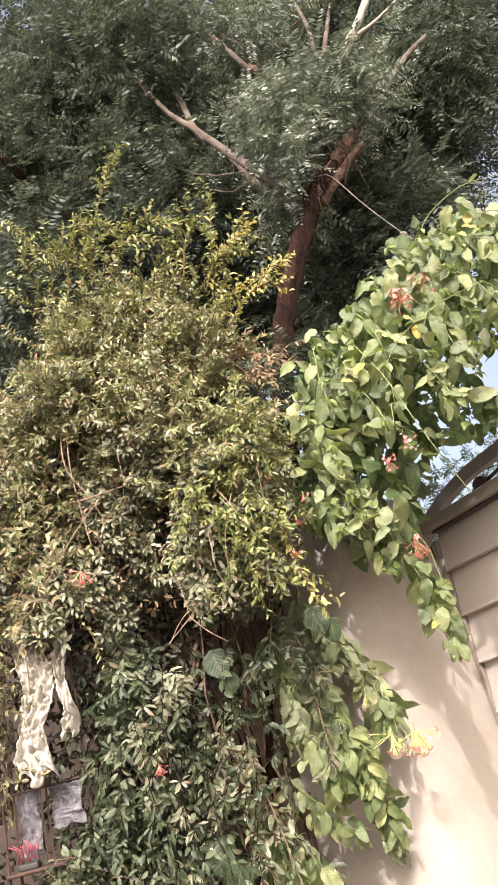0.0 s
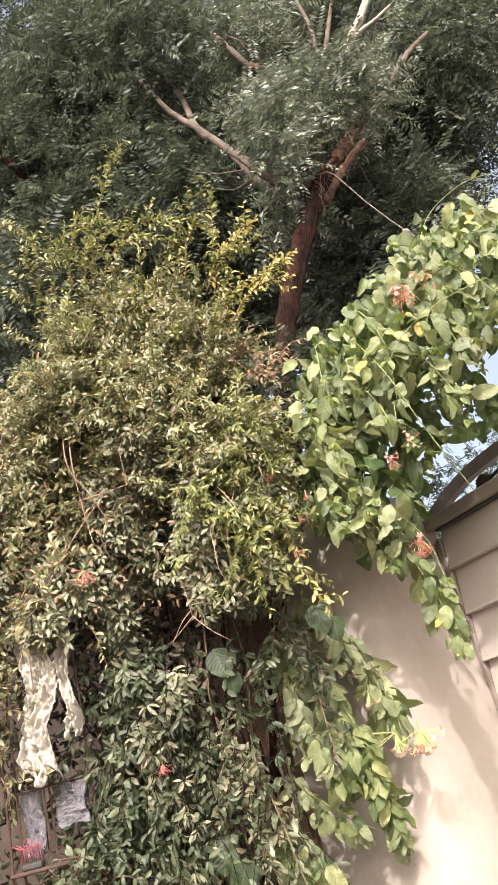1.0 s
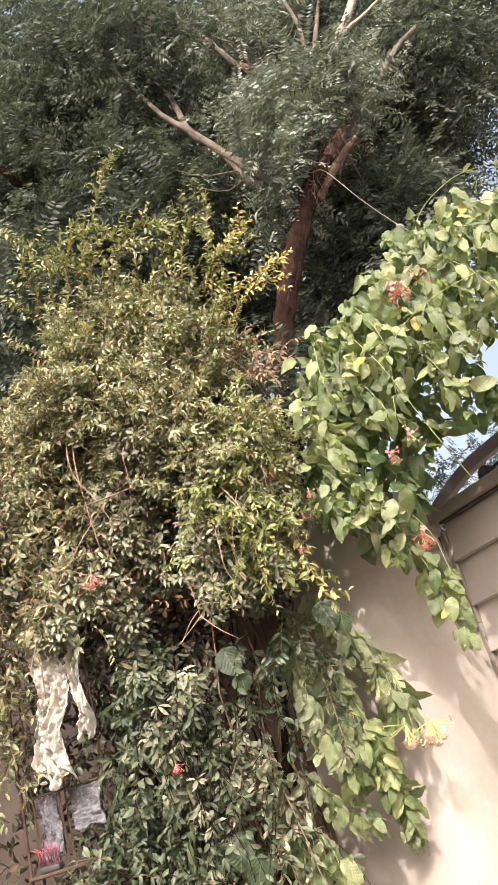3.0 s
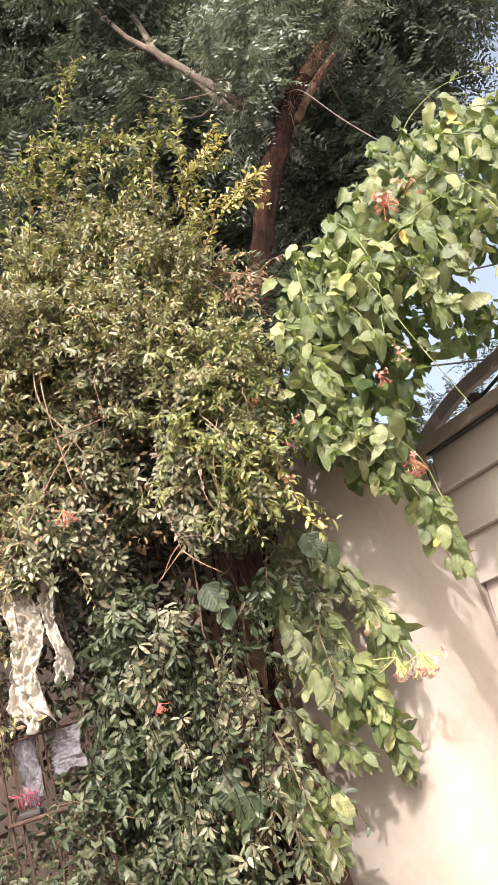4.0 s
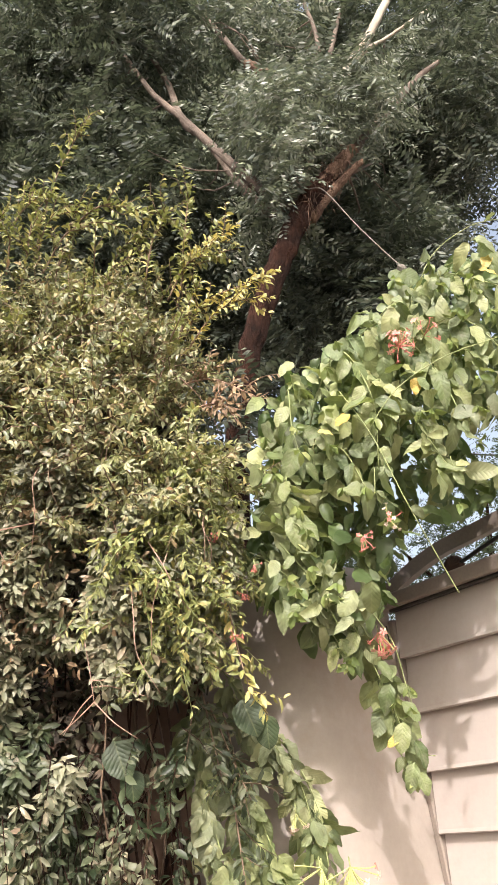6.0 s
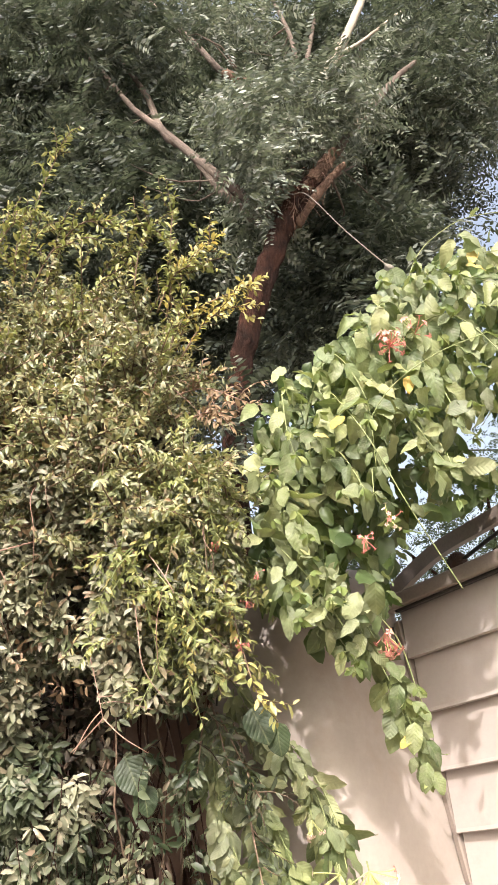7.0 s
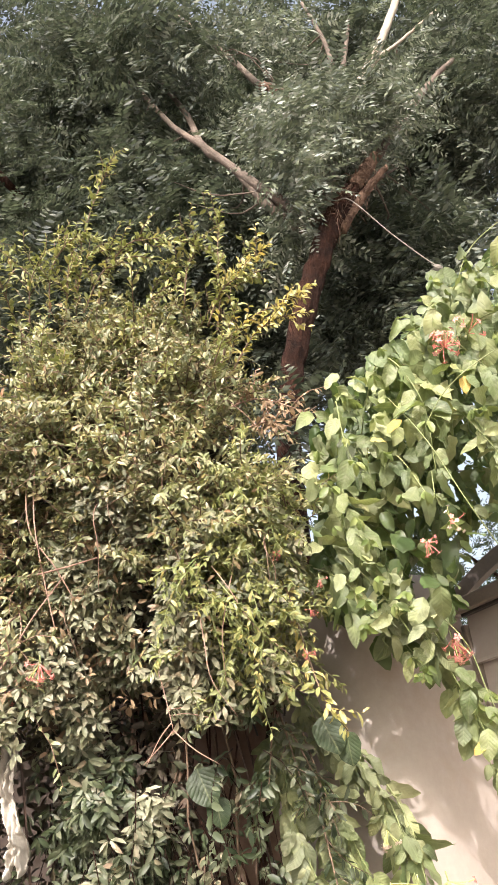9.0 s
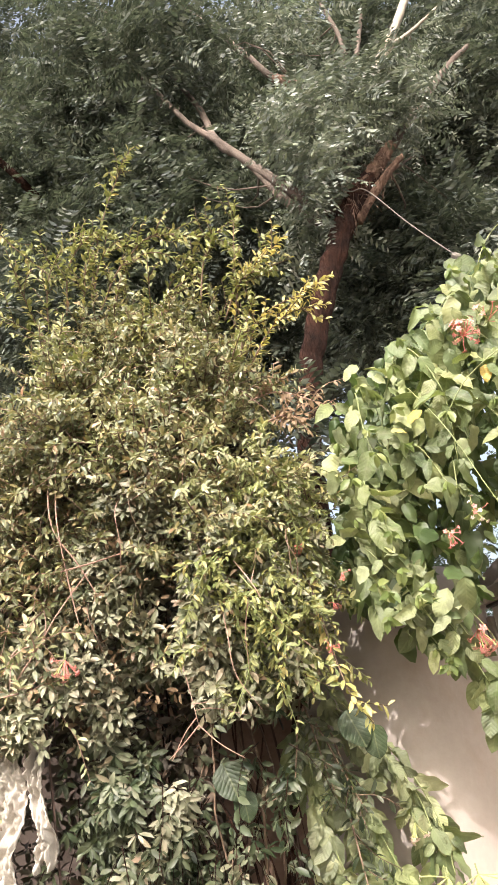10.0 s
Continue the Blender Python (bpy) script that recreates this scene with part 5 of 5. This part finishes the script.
vine([(0.16, 2.45, 2.5), (0.21, 2.28, 2.43), (0.275, 2.22, 2.35), (0.325, 2.24, 2.22), (0.355, 2.25, 2.10), (0.378, 2.25, 1.99), (0.384, 2.24, 1.90)], step=0.030, size=0.062, hang=1.0)
vine([(0.18, 2.45, 2.5), (0.24, 2.25, 2.43), (0.31, 2.20, 2.32), (0.36, 2.21, 2.19), (0.392, 2.21, 2.08), (0.410, 2.20, 1.99)], step=0.034, size=0.056, hang=1.0)
vine([(0.10, 2.4, 2.5), (0.15, 2.15, 2.40), (0.20, 2.10, 2.33), (0.25, 2.12, 2.25), (0.29, 2.16, 2.17)], step=0.046)
# strands over the wall
OUTER_STRANDS = [([(0.0, 2.42, 2.2), (0.072, 2.36, 2.08), (0.146, 2.36, 1.965), (0.182, 2.32, 1.85), (0.183, 2.29, 1.74)], 0.060, 0.022),
                 ([(0.03, 2.40, 2.12), (0.10, 2.35, 2.01), (0.15, 2.33, 1.91), (0.165, 2.30, 1.80)], 0.055, 0.026),
                 ([(-0.06, 2.44, 2.14), (-0.034, 2.38, 2.05), (0.022, 2.31, 1.945), (0.061, 2.26, 1.82), (0.094, 2.28, 1.705), (0.105, 2.34, 1.575), (0.104, 2.40, 1.47)], 0.060, 0.021),
                 ([(-0.05, 2.42, 2.08), (-0.02, 2.33, 1.96), (0.02, 2.28, 1.86), (0.045, 2.25, 1.76), (0.06, 2.26, 1.68)], 0.060, 0.022)]
INNER_STRANDS = [([(-0.10, 2.42, 2.12), (-0.075, 2.38, 2.06), (-0.065, 2.29, 1.925), (-0.045, 2.26, 1.815), (-0.015, 2.27, 1.72), (0.006, 2.31, 1.64)], 0.058, 0.022),
                 ([(0.02, 2.28, 1.84), (0.06, 2.27, 1.75), (0.085, 2.30, 1.64), (0.10, 2.36, 1.54)], 0.052, 0.026),
                 ([(-0.15, 2.40, 1.75), (-0.129, 2.36, 1.686), (-0.079, 2.34, 1.632), (-0.019, 2.35, 1.574), (0.043, 2.37, 1.53)], 0.052, 0.030),
                 ([(-0.24, 2.36, 1.70), (-0.20, 2.31, 1.58), (-0.187, 2.30, 1.527), (-0.17, 2.29, 1.42), (-0.16, 2.30, 1.32)], 0.066, 0.030),
                 ([(-0.18, 2.36, 1.62), (-0.13, 2.32, 1.53), (-0.112, 2.30, 1.49), (-0.10, 2.30, 1.38)], 0.062, 0.030)]
for pts, size, step in OUTER_STRANDS + INNER_STRANDS:
    vine(pts, 0.0022, step, size, hang=1.0)
    shift = np.array([-0.02, 0.015, -0.02])
    vine([tuple(np.array(q) + shift) for q in pts], 0.0018, step * 1.15, size * 0.95, hang=0.9)
# growth further along the gate, out of view, added to cast leaf shade on it
for pts in ([(1.0, 2.05, 2.95), (1.2, 1.75, 3.05), (1.32, 1.5, 2.9), (1.38, 1.42, 2.6)],
            [(1.0, 2.05, 2.9), (1.15, 1.7, 2.95), (1.22, 1.5, 2.8), (1.26, 1.42, 2.55)],
            [(1.05, 2.05, 2.9), (1.35, 1.65, 2.9), (1.48, 1.4, 2.75), (1.55, 1.3, 2.5)],
            [(0.95, 2.05, 2.95), (1.0, 1.85, 2.85), (1.0, 1.72, 2.65), (0.98, 1.66, 2.42), (0.97, 1.64, 2.25)],
            [(0.95, 2.05, 2.95), (0.95, 1.80, 2.90), (0.93, 1.66, 2.75), (0.92, 1.60, 2.55), (0.91, 1.58, 2.38)],
            [(1.05, 2.0, 2.9), (1.12, 1.75, 2.8), (1.10, 1.62, 2.6), (1.08, 1.55, 2.35), (1.08, 1.54, 2.2)],
            [(0.98, 2.0, 2.9), (0.86, 1.72, 2.85), (0.83, 1.60, 2.70), (0.82, 1.55, 2.52)]):
    vine(pts, 0.0022, 0.036, 0.058)
# long whips without many leaves
for pts in ([(0.38, 1.98, 2.72), (0.42, 1.93, 2.58), (0.46, 1.93, 2.42), (0.50, 1.95, 2.30), (0.53, 1.97, 2.22)],
            [(0.18, 2.06, 2.42), (0.24, 2.06, 2.32), (0.29, 2.08, 2.2)],
            [(0.66, 2.2, 3.05), (0.748, 2.2, 3.2), (0.855, 2.2, 3.274), (0.942, 2.2, 3.296), (1.075, 2.2, 3.288), (1.25, 2.2, 3.29)],
            [(0.42, 1.95, 2.60), (0.50, 1.93, 2.68), (0.62, 1.93, 2.74), (0.76, 1.95, 2.78)],
            [(0.36, 2.15, 2.26), (0.40, 2.14, 2.17), (0.41, 2.14, 2.06), (0.42, 2.15, 2.0)]):
    vine(pts, 0.0014, 0.12, 0.045, leafless=0.35, skip=0.45)


POLY = [(0.20, 2.72), (0.30, 2.84), (0.48, 2.92), (0.60, 3.03), (0.77, 3.09), (0.95, 3.08), (1.25, 3.0), (1.25, 2.6), (0.92, 2.50), (0.72, 2.43), (0.62, 2.40), (0.53, 2.36), (0.44, 2.27), (0.31, 2.17), (0.20, 2.19), (0.14, 2.30), (0.14, 2.52)]


def inside(x, z):
    c = False
    for (x0, z0), (x1, z1) in zip(POLY, POLY[1:] + POLY[:1]):
        if (z0 > z) != (z1 > z) and x < (x1 - x0) * (z - z0) / (z1 - z0) + x0:
            c = not c
    return c


# leaves filling the mass, and smaller ones deeper in, coloured darker for shade
outer = inner = 0
pieces = []
while outer < 640 or inner < 1500:
    x, z = rng.uniform(0.12, 1.28), rng.uniform(2.15, 3.1)
    if not inside(x, z):
        continue
    ax = rng.normal(size=3) * 0.5 + np.array([0.0, -0.25, -0.75])
    up = np.array([0.0, -0.75, 0.6]) + rng.normal(size=3) * 0.6
    size = 0.064 * rng.uniform(0.6, 1.2)
    if outer < 640 and rng.uniform() < 0.5:
        put_leaf(under_overhang((x, rng.uniform(1.95, 2.14) + max(0, 0.25 - abs(x - 0.2)) * 0.2, z + 0.03)), ax, up, size)
        outer += 1
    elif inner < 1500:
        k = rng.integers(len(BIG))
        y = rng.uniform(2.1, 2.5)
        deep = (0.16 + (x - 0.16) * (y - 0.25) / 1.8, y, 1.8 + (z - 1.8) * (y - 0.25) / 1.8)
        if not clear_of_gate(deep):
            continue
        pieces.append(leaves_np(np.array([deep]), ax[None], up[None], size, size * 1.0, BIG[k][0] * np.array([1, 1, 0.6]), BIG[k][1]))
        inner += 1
growth("inner_foliage", pieces, M_CREEPER_J, "green leaves deeper in the creeper, coloured darker for shade", creeper, K0)
# crumpled young leaves at the shoot ends
n = 50
tips = []
while len(tips) < n:
    x, z = rng.uniform(0.14, 1.1), rng.uniform(2.18, 3.1)
    if inside(x, z):
        tips.append((x, rng.uniform(1.93, 2.02), z))
tips += [(0.29 + rng.normal() * 0.012, 2.13, 2.15 + rng.normal() * 0.015) for _ in range(4)] + [(0.40 + rng.normal() * 0.012, 2.14, 2.06 + rng.normal() * 0.02) for _ in range(3)] + [(0.385, 2.15, 1.92 + rng.normal() * 0.03) for _ in range(2)]
growth("young_foliage", [whorls(rng, np.array(tips), rng.normal(size=(len(tips), 3)) * 0.3 + np.array([0, -0.5, -0.6]), 5, 0.030, 0.015, 0.3, 0.9)], M_YOUNG, "crumpled yellow-green young leaves", creeper, K0)
# round leaves low on the stems, coloured dark for the shade they hang in
for x, y, z, s in ((-0.230, 2.13, 2.055, 0.085), (-0.205, 2.15, 1.995, 0.065), (0.05, 2.16, 2.10, 0.085), (0.10, 2.17, 2.06, 0.07), (-0.3, 2.14, 1.62, 0.09), (-0.26, 2.12, 1.56, 0.08)):
    put_leaf((x, y, z), (rng.normal() * 0.3, -0.3, -1), (0.1 + rng.normal() * 0.3, -0.9, 0.35), s, SHADED_ME)
# yellowed leaves
for x, y, z, s in ((0.777, 1.97, 2.985, 0.05), (0.823, 2.0, 3.05, 0.05), (0.385, 1.93, 2.635, 0.042), (0.545, 1.93, 2.70, 0.042), (0.31, 1.96, 2.62, 0.036), (0.90, 1.98, 2.90, 0.05), (0.97, 1.97, 2.64, 0.05), (0.375, 2.14, 1.975, 0.036)):
    put_leaf((x, y, z), (rng.normal() * 0.8, -0.2, -0.5), (0.1, -0.8, 0.5), s, YEL_ME[rng.integers(2)], "yellow_leaf")


put_leaf((0.300, 2.12, 2.893), (-0.75, -0.2, -0.65), (0.1, -0.9, 0.4), 0.055, BIG_ME[3])
for x, z, dx, s in ((0.325, 2.20, -0.6, 0.056), (0.36, 2.13, 0.5, 0.050), (0.375, 2.08, -0.5, 0.060), (0.392, 2.04, 0.7, 0.052), (0.385, 2.00, -0.3, 0.062), (0.40, 1.96, 0.4, 0.055), (0.39, 1.92, -0.4, 0.058), (0.395, 1.90, 0.3, 0.046), (0.29, 2.19, 0.2, 0.052), (0.275, 2.17, -0.6, 0.048)):
    put_leaf((x, 2.13, z), (dx, -0.15, -0.9), (0.1 + 0.4 * dx, -0.9, 0.35), s, BIG_ME[rng.integers(5)])


v, f = gather([(q[0], q[1]) for q in many])
uv = np.vstack([q[2] for q in many])
me = mesh_np("leaf_mass", v - K0, f, M_CREEPER_MANY, smooth=True)
layer = me.uv_layers.new(name="leaf")
layer.data.foreach_set("uv", uv[f.ravel()].astype(np.float32).ravel())
put("leaf_mass", me, creeper, "many overlapping veined green leaves", "stuff")


# flowers: thin tubes with a five-petal star at the end
def floret_mesh(name, petal_mat, length, star):
    path = smooth_path([(0, 0, 0), (0.02 * length, 0, 0.35 * length), (0.08 * length, 0, 0.72 * length), (0.20 * length, 0, 1.0 * length)], 8)
    tv, tf = tube_np(path, np.linspace(0.0008, 0.0012, 8), 5)
    vs, fs, mi = [tuple(q) for q in tv], [tuple(dict.fromkeys(q)) for q in tf], [0] * len(tf)
    e = path[-1]
    d = Vector(path[-1] - path[-2]).normalized()
    a = d.orthogonal().normalized()
    b = d.cross(a)
    for k in range(5):
        t = 2 * math.pi * k / 5
        r, s = a * math.cos(t) + b * math.sin(t), a * -math.sin(t) + b * math.cos(t)
        o = len(vs)
        for u, w, q in ((0.05, 0.0, 0.0), (0.5, -0.28, 0.12), (0.5, 0.28, 0.12), (0.55, 0, 0.05), (1.0, 0.0, -0.05)):
            vs.append(tuple(Vector(e) + (r * u + s * w + d * q) * star))
        fs += [(o, o + 3, o + 1), (o, o + 2, o + 3), (o + 1, o + 3, o + 4), (o + 3, o + 2, o + 4)]
        mi += [1] * 4
    me = bpy.data.meshes.new(name)
    me.from_pydata(vs, [], fs)
    me.polygons.foreach_set("material_index", mi)
    me.materials.append(M_TUBE if petal_mat is not M_PETAL_RED else M_PETAL_RED)
    me.materials.append(petal_mat)
    me.update()
    return me


FLO = {"red": floret_mesh("floret", M_PETAL_RED, 0.042, 0.009), "pink": floret_mesh("floret", M_PETAL_PINK, 0.046, 0.009), "pale": floret_mesh("floret", M_PETAL_PALE, 0.046, 0.009)}


def flower_cluster(at, kinds, count, down, label, spread=0.6, parent=None, base=None, scale=1.0):
    """A bunch of florets from one stalk."""
    base = K0 if base is None else base
    at = np.array(at)
    top = at - unit(np.array(down)) * 0.02
    ob = tubes("flower_cluster", [(np.array([top, at]) - base, 0.0018, 5)], M_GREEN_STEM, parent or creeper, label)
    for k in range(int(count * 1.8)):
        m = put("floret", FLO[kinds[rng.integers(len(kinds))]], ob)
        z = unit(np.array(down) + rng.normal(size=3) * spread)
        q = Vector(z).to_track_quat('Z', 'Y').to_matrix().to_4x4() @ Matrix.Rotation(rng.uniform(0, 6.3), 4, 'Z')
        q.translation = Vector(at - base)
        s = scale * rng.uniform(0.8, 1.15)
        m.matrix_local = q @ Matrix.Diagonal((s, s, s, 1))


flower_cluster((0.53, 1.94, 2.79), ["red", "red", "red", "pink"], 16, (0, -0.8, 0.15), "red and pink star flowers", 0.7, scale=0.85)
flower_cluster((0.60, 1.96, 2.82), ["pink", "red"], 5, (0.2, -0.6, 0.4), "red and pink star flowers", 0.5)
flower_cluster((0.376, 2.16, 2.195), ["red", "red", "pink"], 13, (0.0, -0.25, -1), "hanging bunch of red tubular flowers", 0.35, scale=1.1)
flower_cluster((0.228, 2.28, 1.735), ["pink", "pale", "pink"], 13, (0.0, -0.3, -1), "pale pink flowers on yellow-green tubes", 0.5, scale=1.3)
flower_cluster((0.166, 2.27, 1.742), ["pale", "pink"], 9, (-0.1, -0.3, -1), "pale pink flowers on yellow-green tubes", 0.5, scale=1.2)
flower_cluster((0.130, 2.27, 1.855), ["pale"], 5, (-0.1, -0.2, -1), "pale flowers on yellow-green tubes", 0.35, scale=0.8)
flower_cluster((0.418, 1.93, 2.385), ["red", "pale"], 5, (0.1, -0.6, -0.3), "small red flowers", 0.6, scale=0.7)
flower_cluster((0.36, 1.97, 2.367), ["red"], 5, (0.0, -0.6, -0.4), "small red flowers", 0.6, scale=0.7)
flower_cluster((-0.414, 2.1, 1.81), ["red", "red"], 7, (0.0, -0.3, -1), "dull red flowers among the leaves", 0.4, shrub, S0, 0.6)
flower_cluster((-0.49, 1.97, 2.315), ["red", "pink"], 8, (0.0, -0.3, -1), "withered red flowers", 0.5, shrub, S0, 0.9)
flower_cluster((-0.609, 2.06, 2.295), ["red"], 3, (0.0, -0.2, -1), "withered red flowers", 0.3, shrub, S0, 0.8)
for x, z in ((0.125, 2.357), (0.062, 2.214), (0.09, 2.30), (0.05, 2.44)):
    flower_cluster((x, 2.02, z), ["red"], 5, (0, -0.4, -0.6), "small orange-red flowers", 0.6, shrub, S0, 0.4)

# ---------------------------------------------------------------- rope, cables
rope = tubes("rope", [(smooth_path([(0.56, 2.80, 4.03), (0.612, 2.77, 3.985), (0.67, 2.6, 3.65), (0.727, 2.42, 3.335), (0.76, 2.33, 3.2)], 30), 0.0024, 6)], M_ROPE)
tagged(rope, "thin grey rope tied from tree to creeper", "rope")
bm = bmesh.new()
bmesh.ops.create_icosphere(bm, subdivisions=2, radius=0.016)
for vv in bm.verts:
    vv.co *= 1 + 0.35 * noise.noise(vv.co * 70)
kn = part("knot", bm, M_ROPE, rope, "frayed rope knot")
kn.location = (0.725, 2.42, 3.33)
for i, (a, b) in enumerate((((-3, 10, 7.35), (9, 10, 4.6)), ((-3, 10, 7.15), (9, 10, 4.2)), ((-3, 10, 8.05), (9, 10, 6.1)))):
    a, b = np.array(a), np.array(b)
    s = np.linspace(0, 1, 30)[:, None]
    c = tubes("utility_cable", [(a + (b - a) * s - np.array([0, 0, 0.5]) * (4 * s * (1 - s)), 0.014, 5)], M_CABLE)
    tagged(c, "black overhead utility cable against the sky", "cable", "overhead cables")

for x, top in ((-3, 8.2), (9, 6.3)):
    pole = thing("utility_pole", "round grey concrete pole that carries the overhead cables", "pole", (x, 10, 0), "utility poles")
    tubes("shaft", [(np.array([(0, 0, -0.1), (0, 0, top * 0.5), (0, 0, top)]), np.array([0.14, 0.12, 0.09]), 14)], M_YARD_WALL, pole)
    part("cross_arm", box_bm(0.08, 0.9, 0.08, (0, 0, top - 0.12), 0.008), M_RUST, pole)

# ---------------------------------------------------------------- trees beyond the gate
rng = np.random.default_rng(41)
for loc, clumps, wt in (((2.3, 8.0, 0), [((1.5, 7.6, 3.7), (0.7, 0.6, 0.5), 0.5), ((2.5, 7.8, 4.2), (0.8, 0.6, 0.6), 0.5), ((3.2, 8.0, 3.7), (0.9, 0.6, 0.7), 0.6), ((2.2, 7.8, 3.2), (0.9, 0.6, 0.5), 0.7)], 300),
                        ((0.5, 9.0, 0), [((0.2, 8.8, 4.0), (0.9, 0.6, 0.9), 0.7), ((0.9, 8.8, 3.4), (0.7, 0.6, 0.8), 0.6)], 300)):
    far = thing("tree", "distant tree with sparse feathery leaves beyond the gate", "tree", loc, "trees behind the gate")
    B = np.array(loc, float)
    tubes("trunk", [(smooth_path([(0, 0, -0.1), (0.05, 0.02, 1.5), (0.0, 0, 2.9), (0.05, 0, 3.4)], 16), np.linspace(0.12, 0.07, 16), 9)], M_BARK, far)
    for c, _, _ in clumps:
        e = np.array(c) - B
        tubes("limb", [(smooth_path([(0, 0, 2.6), tuple(e * 0.5 + np.array([0, 0, 1.4])), tuple(e)], 12), np.linspace(0.05, 0.012, 12), 6)], M_BARK, far)
    Pf, Hf = crown_points(rng, clumps, wt * 3.4)
    v, f = fronds(rng, Pf, Hf + rng.normal(size=Pf.shape) * 0.5, rng.uniform(0.14, 0.26, len(Pf)))
    put("crown", mesh_np("crown", v - B, f, M_FAR_LEAF), far, "sparse feathery leaves", "stuff")

# ---------------------------------------------------------------- corner behind the shrub
stand = thing("iron_stand", "thin rusty iron stand with one narrow shelf plate", "stand", (-0.725, 2.147, 0))
for x, rr in ((-0.092, 0.0035), (-0.018, 0.003), (-0.002, 0.003), (0.112, 0.003)):
    bm = box_bm(rr * 2, rr * 2, 2.5, (x, -0.02, 1.25), 0.003)
    part("upright", bm, M_RUST, stand)
part("upright", box_bm(0.007, 0.007, 2.2, (-0.118, -0.030, 1.1), 0.002), M_RUST, stand)
part("cross_bar", box_bm(0.23, 0.006, 0.006, (0.016, -0.02, 1.835), 0.003), M_RUST, stand)
part("shelf", box_bm(0.215, 0.10, 0.010, (-0.012, 0.0, 1.650), 0.003), M_RUST, stand, "thin rusty shelf plate")


def drape(name, nx, nz, w, h, fold, seed, thick=0.003, crumple=0.004):
    """A hanging sheet with uneven vertical folds and a ragged hem."""
    r = np.random.default_rng(seed)
    v, f = [], []
    for k in range(nz + 1):
        t = k / nz
        for i in range(nx + 1):
            s = i / nx
            x = w * (s - 0.5) * (1 - 0.10 * math.sin(t * 3.1)) + 0.028 * h * math.sin(t * 9 + seed)
            y = fold * (0.35 + 0.65 * t) * (math.sin(s * 17 + 2.2 * math.sin(t * 4)) + 0.5 * math.sin(s * 37 + t * 6 + seed)) + crumple * (noise.noise(Vector((s * 3.5, t * 5, seed))) - 0.9 * abs(noise.noise(Vector((s * 4 + t * 3, t * 11, seed)))) - 0.5 * abs(noise.noise(Vector((s * 9 - t * 5, t * 24, seed)))))
            z = -h * t * (1 + 0.05 * math.sin(s * 9 + seed) * (t > 0.9))
            v.append((x, y, z))
    for k in range(nz):
        for i in range(nx):
            a = k * (nx + 1) + i
            f.append((a, a + 1, a + nx + 2, a + nx + 1))
    m = len(v)
    v += [(x, y + thick, z) for x, y, z in v]
    f += [(d + m, c + m, b + m, a + m) for a, b, c, d in f]
    edge = [i for i in range(nx + 1)] + [k * (nx + 1) + nx for k in range(1, nz + 1)] + [nz * (nx + 1) + i for i in range(nx - 1, -1, -1)] + [k * (nx + 1) for k in range(nz - 1, 0, -1)]
    f += [(b, a, a + m, b + m) for a, b in zip(edge, edge[1:] + edge[:1])]
    return v, f


v, f = drape("cloth", 60, 120, 0.098, 0.395, 0.006, 4, crumple=0.036)
cloth = put("hanging_cloth", mesh_np("hanging_cloth", v, f, M_CLOTH, smooth=True))
cloth.location = (-0.690, 2.075, 2.245)
cloth.rotation_euler = (0, radians(4), 0)
tagged(cloth, "crumpled dirty white cloth hanging over the iron stand", "cloth", "cloths on the stand")
v, f = drape("cloth", 30, 90, 0.038, 0.264, 0.010, 7, crumple=0.03)
cloth = put("hanging_cloth", mesh_np("hanging_cloth", v, f, M_CLOTH, smooth=True))
cloth.location = (-0.622, 2.085, 2.204)
tagged(cloth, "narrow torn strip of dirty white cloth on the stand", "cloth", "cloths on the stand")
m, nn, ll, bs = material("plastic_sheet")
nz_ = noise_tex(nn, ll, 45.0, 6.0, rough=0.7)
rp = ramp(nn, [(0.35, (0.11, 0.10, 0.115)), (0.62, (0.20, 0.185, 0.20)), (0.75, (0.5, 0.48, 0.5))])
ll.new(nz_.outputs["Fac"], rp.inputs["Fac"])
ll.new(rp.outputs["Color"], bs.inputs["Base Color"])
bs.inputs["Roughness"].default_value = 0.35
bump(nn, ll, bs, nz_.outputs["Fac"], 1.0, 0.012)
v, f = drape("sheet", 30, 40, 0.058, 0.160, 0.0006, 9, crumple=0.009)
sheet = put("plastic_sheet", mesh_np("plastic_sheet", v, f, m, smooth=True))
sheet.location = (-0.785, 2.145, 1.836)
tagged(sheet, "grey crinkled plastic sheet between the iron uprights", "plastic sheet")
v, f = drape("sheet", 30, 40, 0.090, 0.10, 0.0006, 12, crumple=0.009)
sheet = put("plastic_sheet", mesh_np("plastic_sheet", v, f, m, smooth=True))
sheet.location = (-0.682, 2.145, 1.831)
tagged(sheet, "grey crinkled plastic sheet under the shelf", "plastic sheet")

broom = thing("broom", "pink plastic broom head lying on the lower shelf", "broom", (-0.790, 2.120, 1.655))
part("block", box_bm(0.055, 0.025, 0.016, (0, 0, 0.008), 0.005, 2), M_DARK, broom)
br = []
for i in range(16):
    x, y = rng.uniform(-0.03, 0.03), rng.uniform(-0.01, 0.01)
    br.append((np.array([(x, y, 0.02), (x * 1.1 + rng.normal() * 0.003, y - 0.008, 0.05), (x * 1.3 + rng.normal() * 0.008, y - 0.02, 0.060 + rng.normal() * 0.008)]), np.array([0.0013, 0.0011, 0.0008]), 4))
tagged(tubes("bristle_growth", br, M_PINK, broom, "tuft of pink bristles"), kind="stuff")
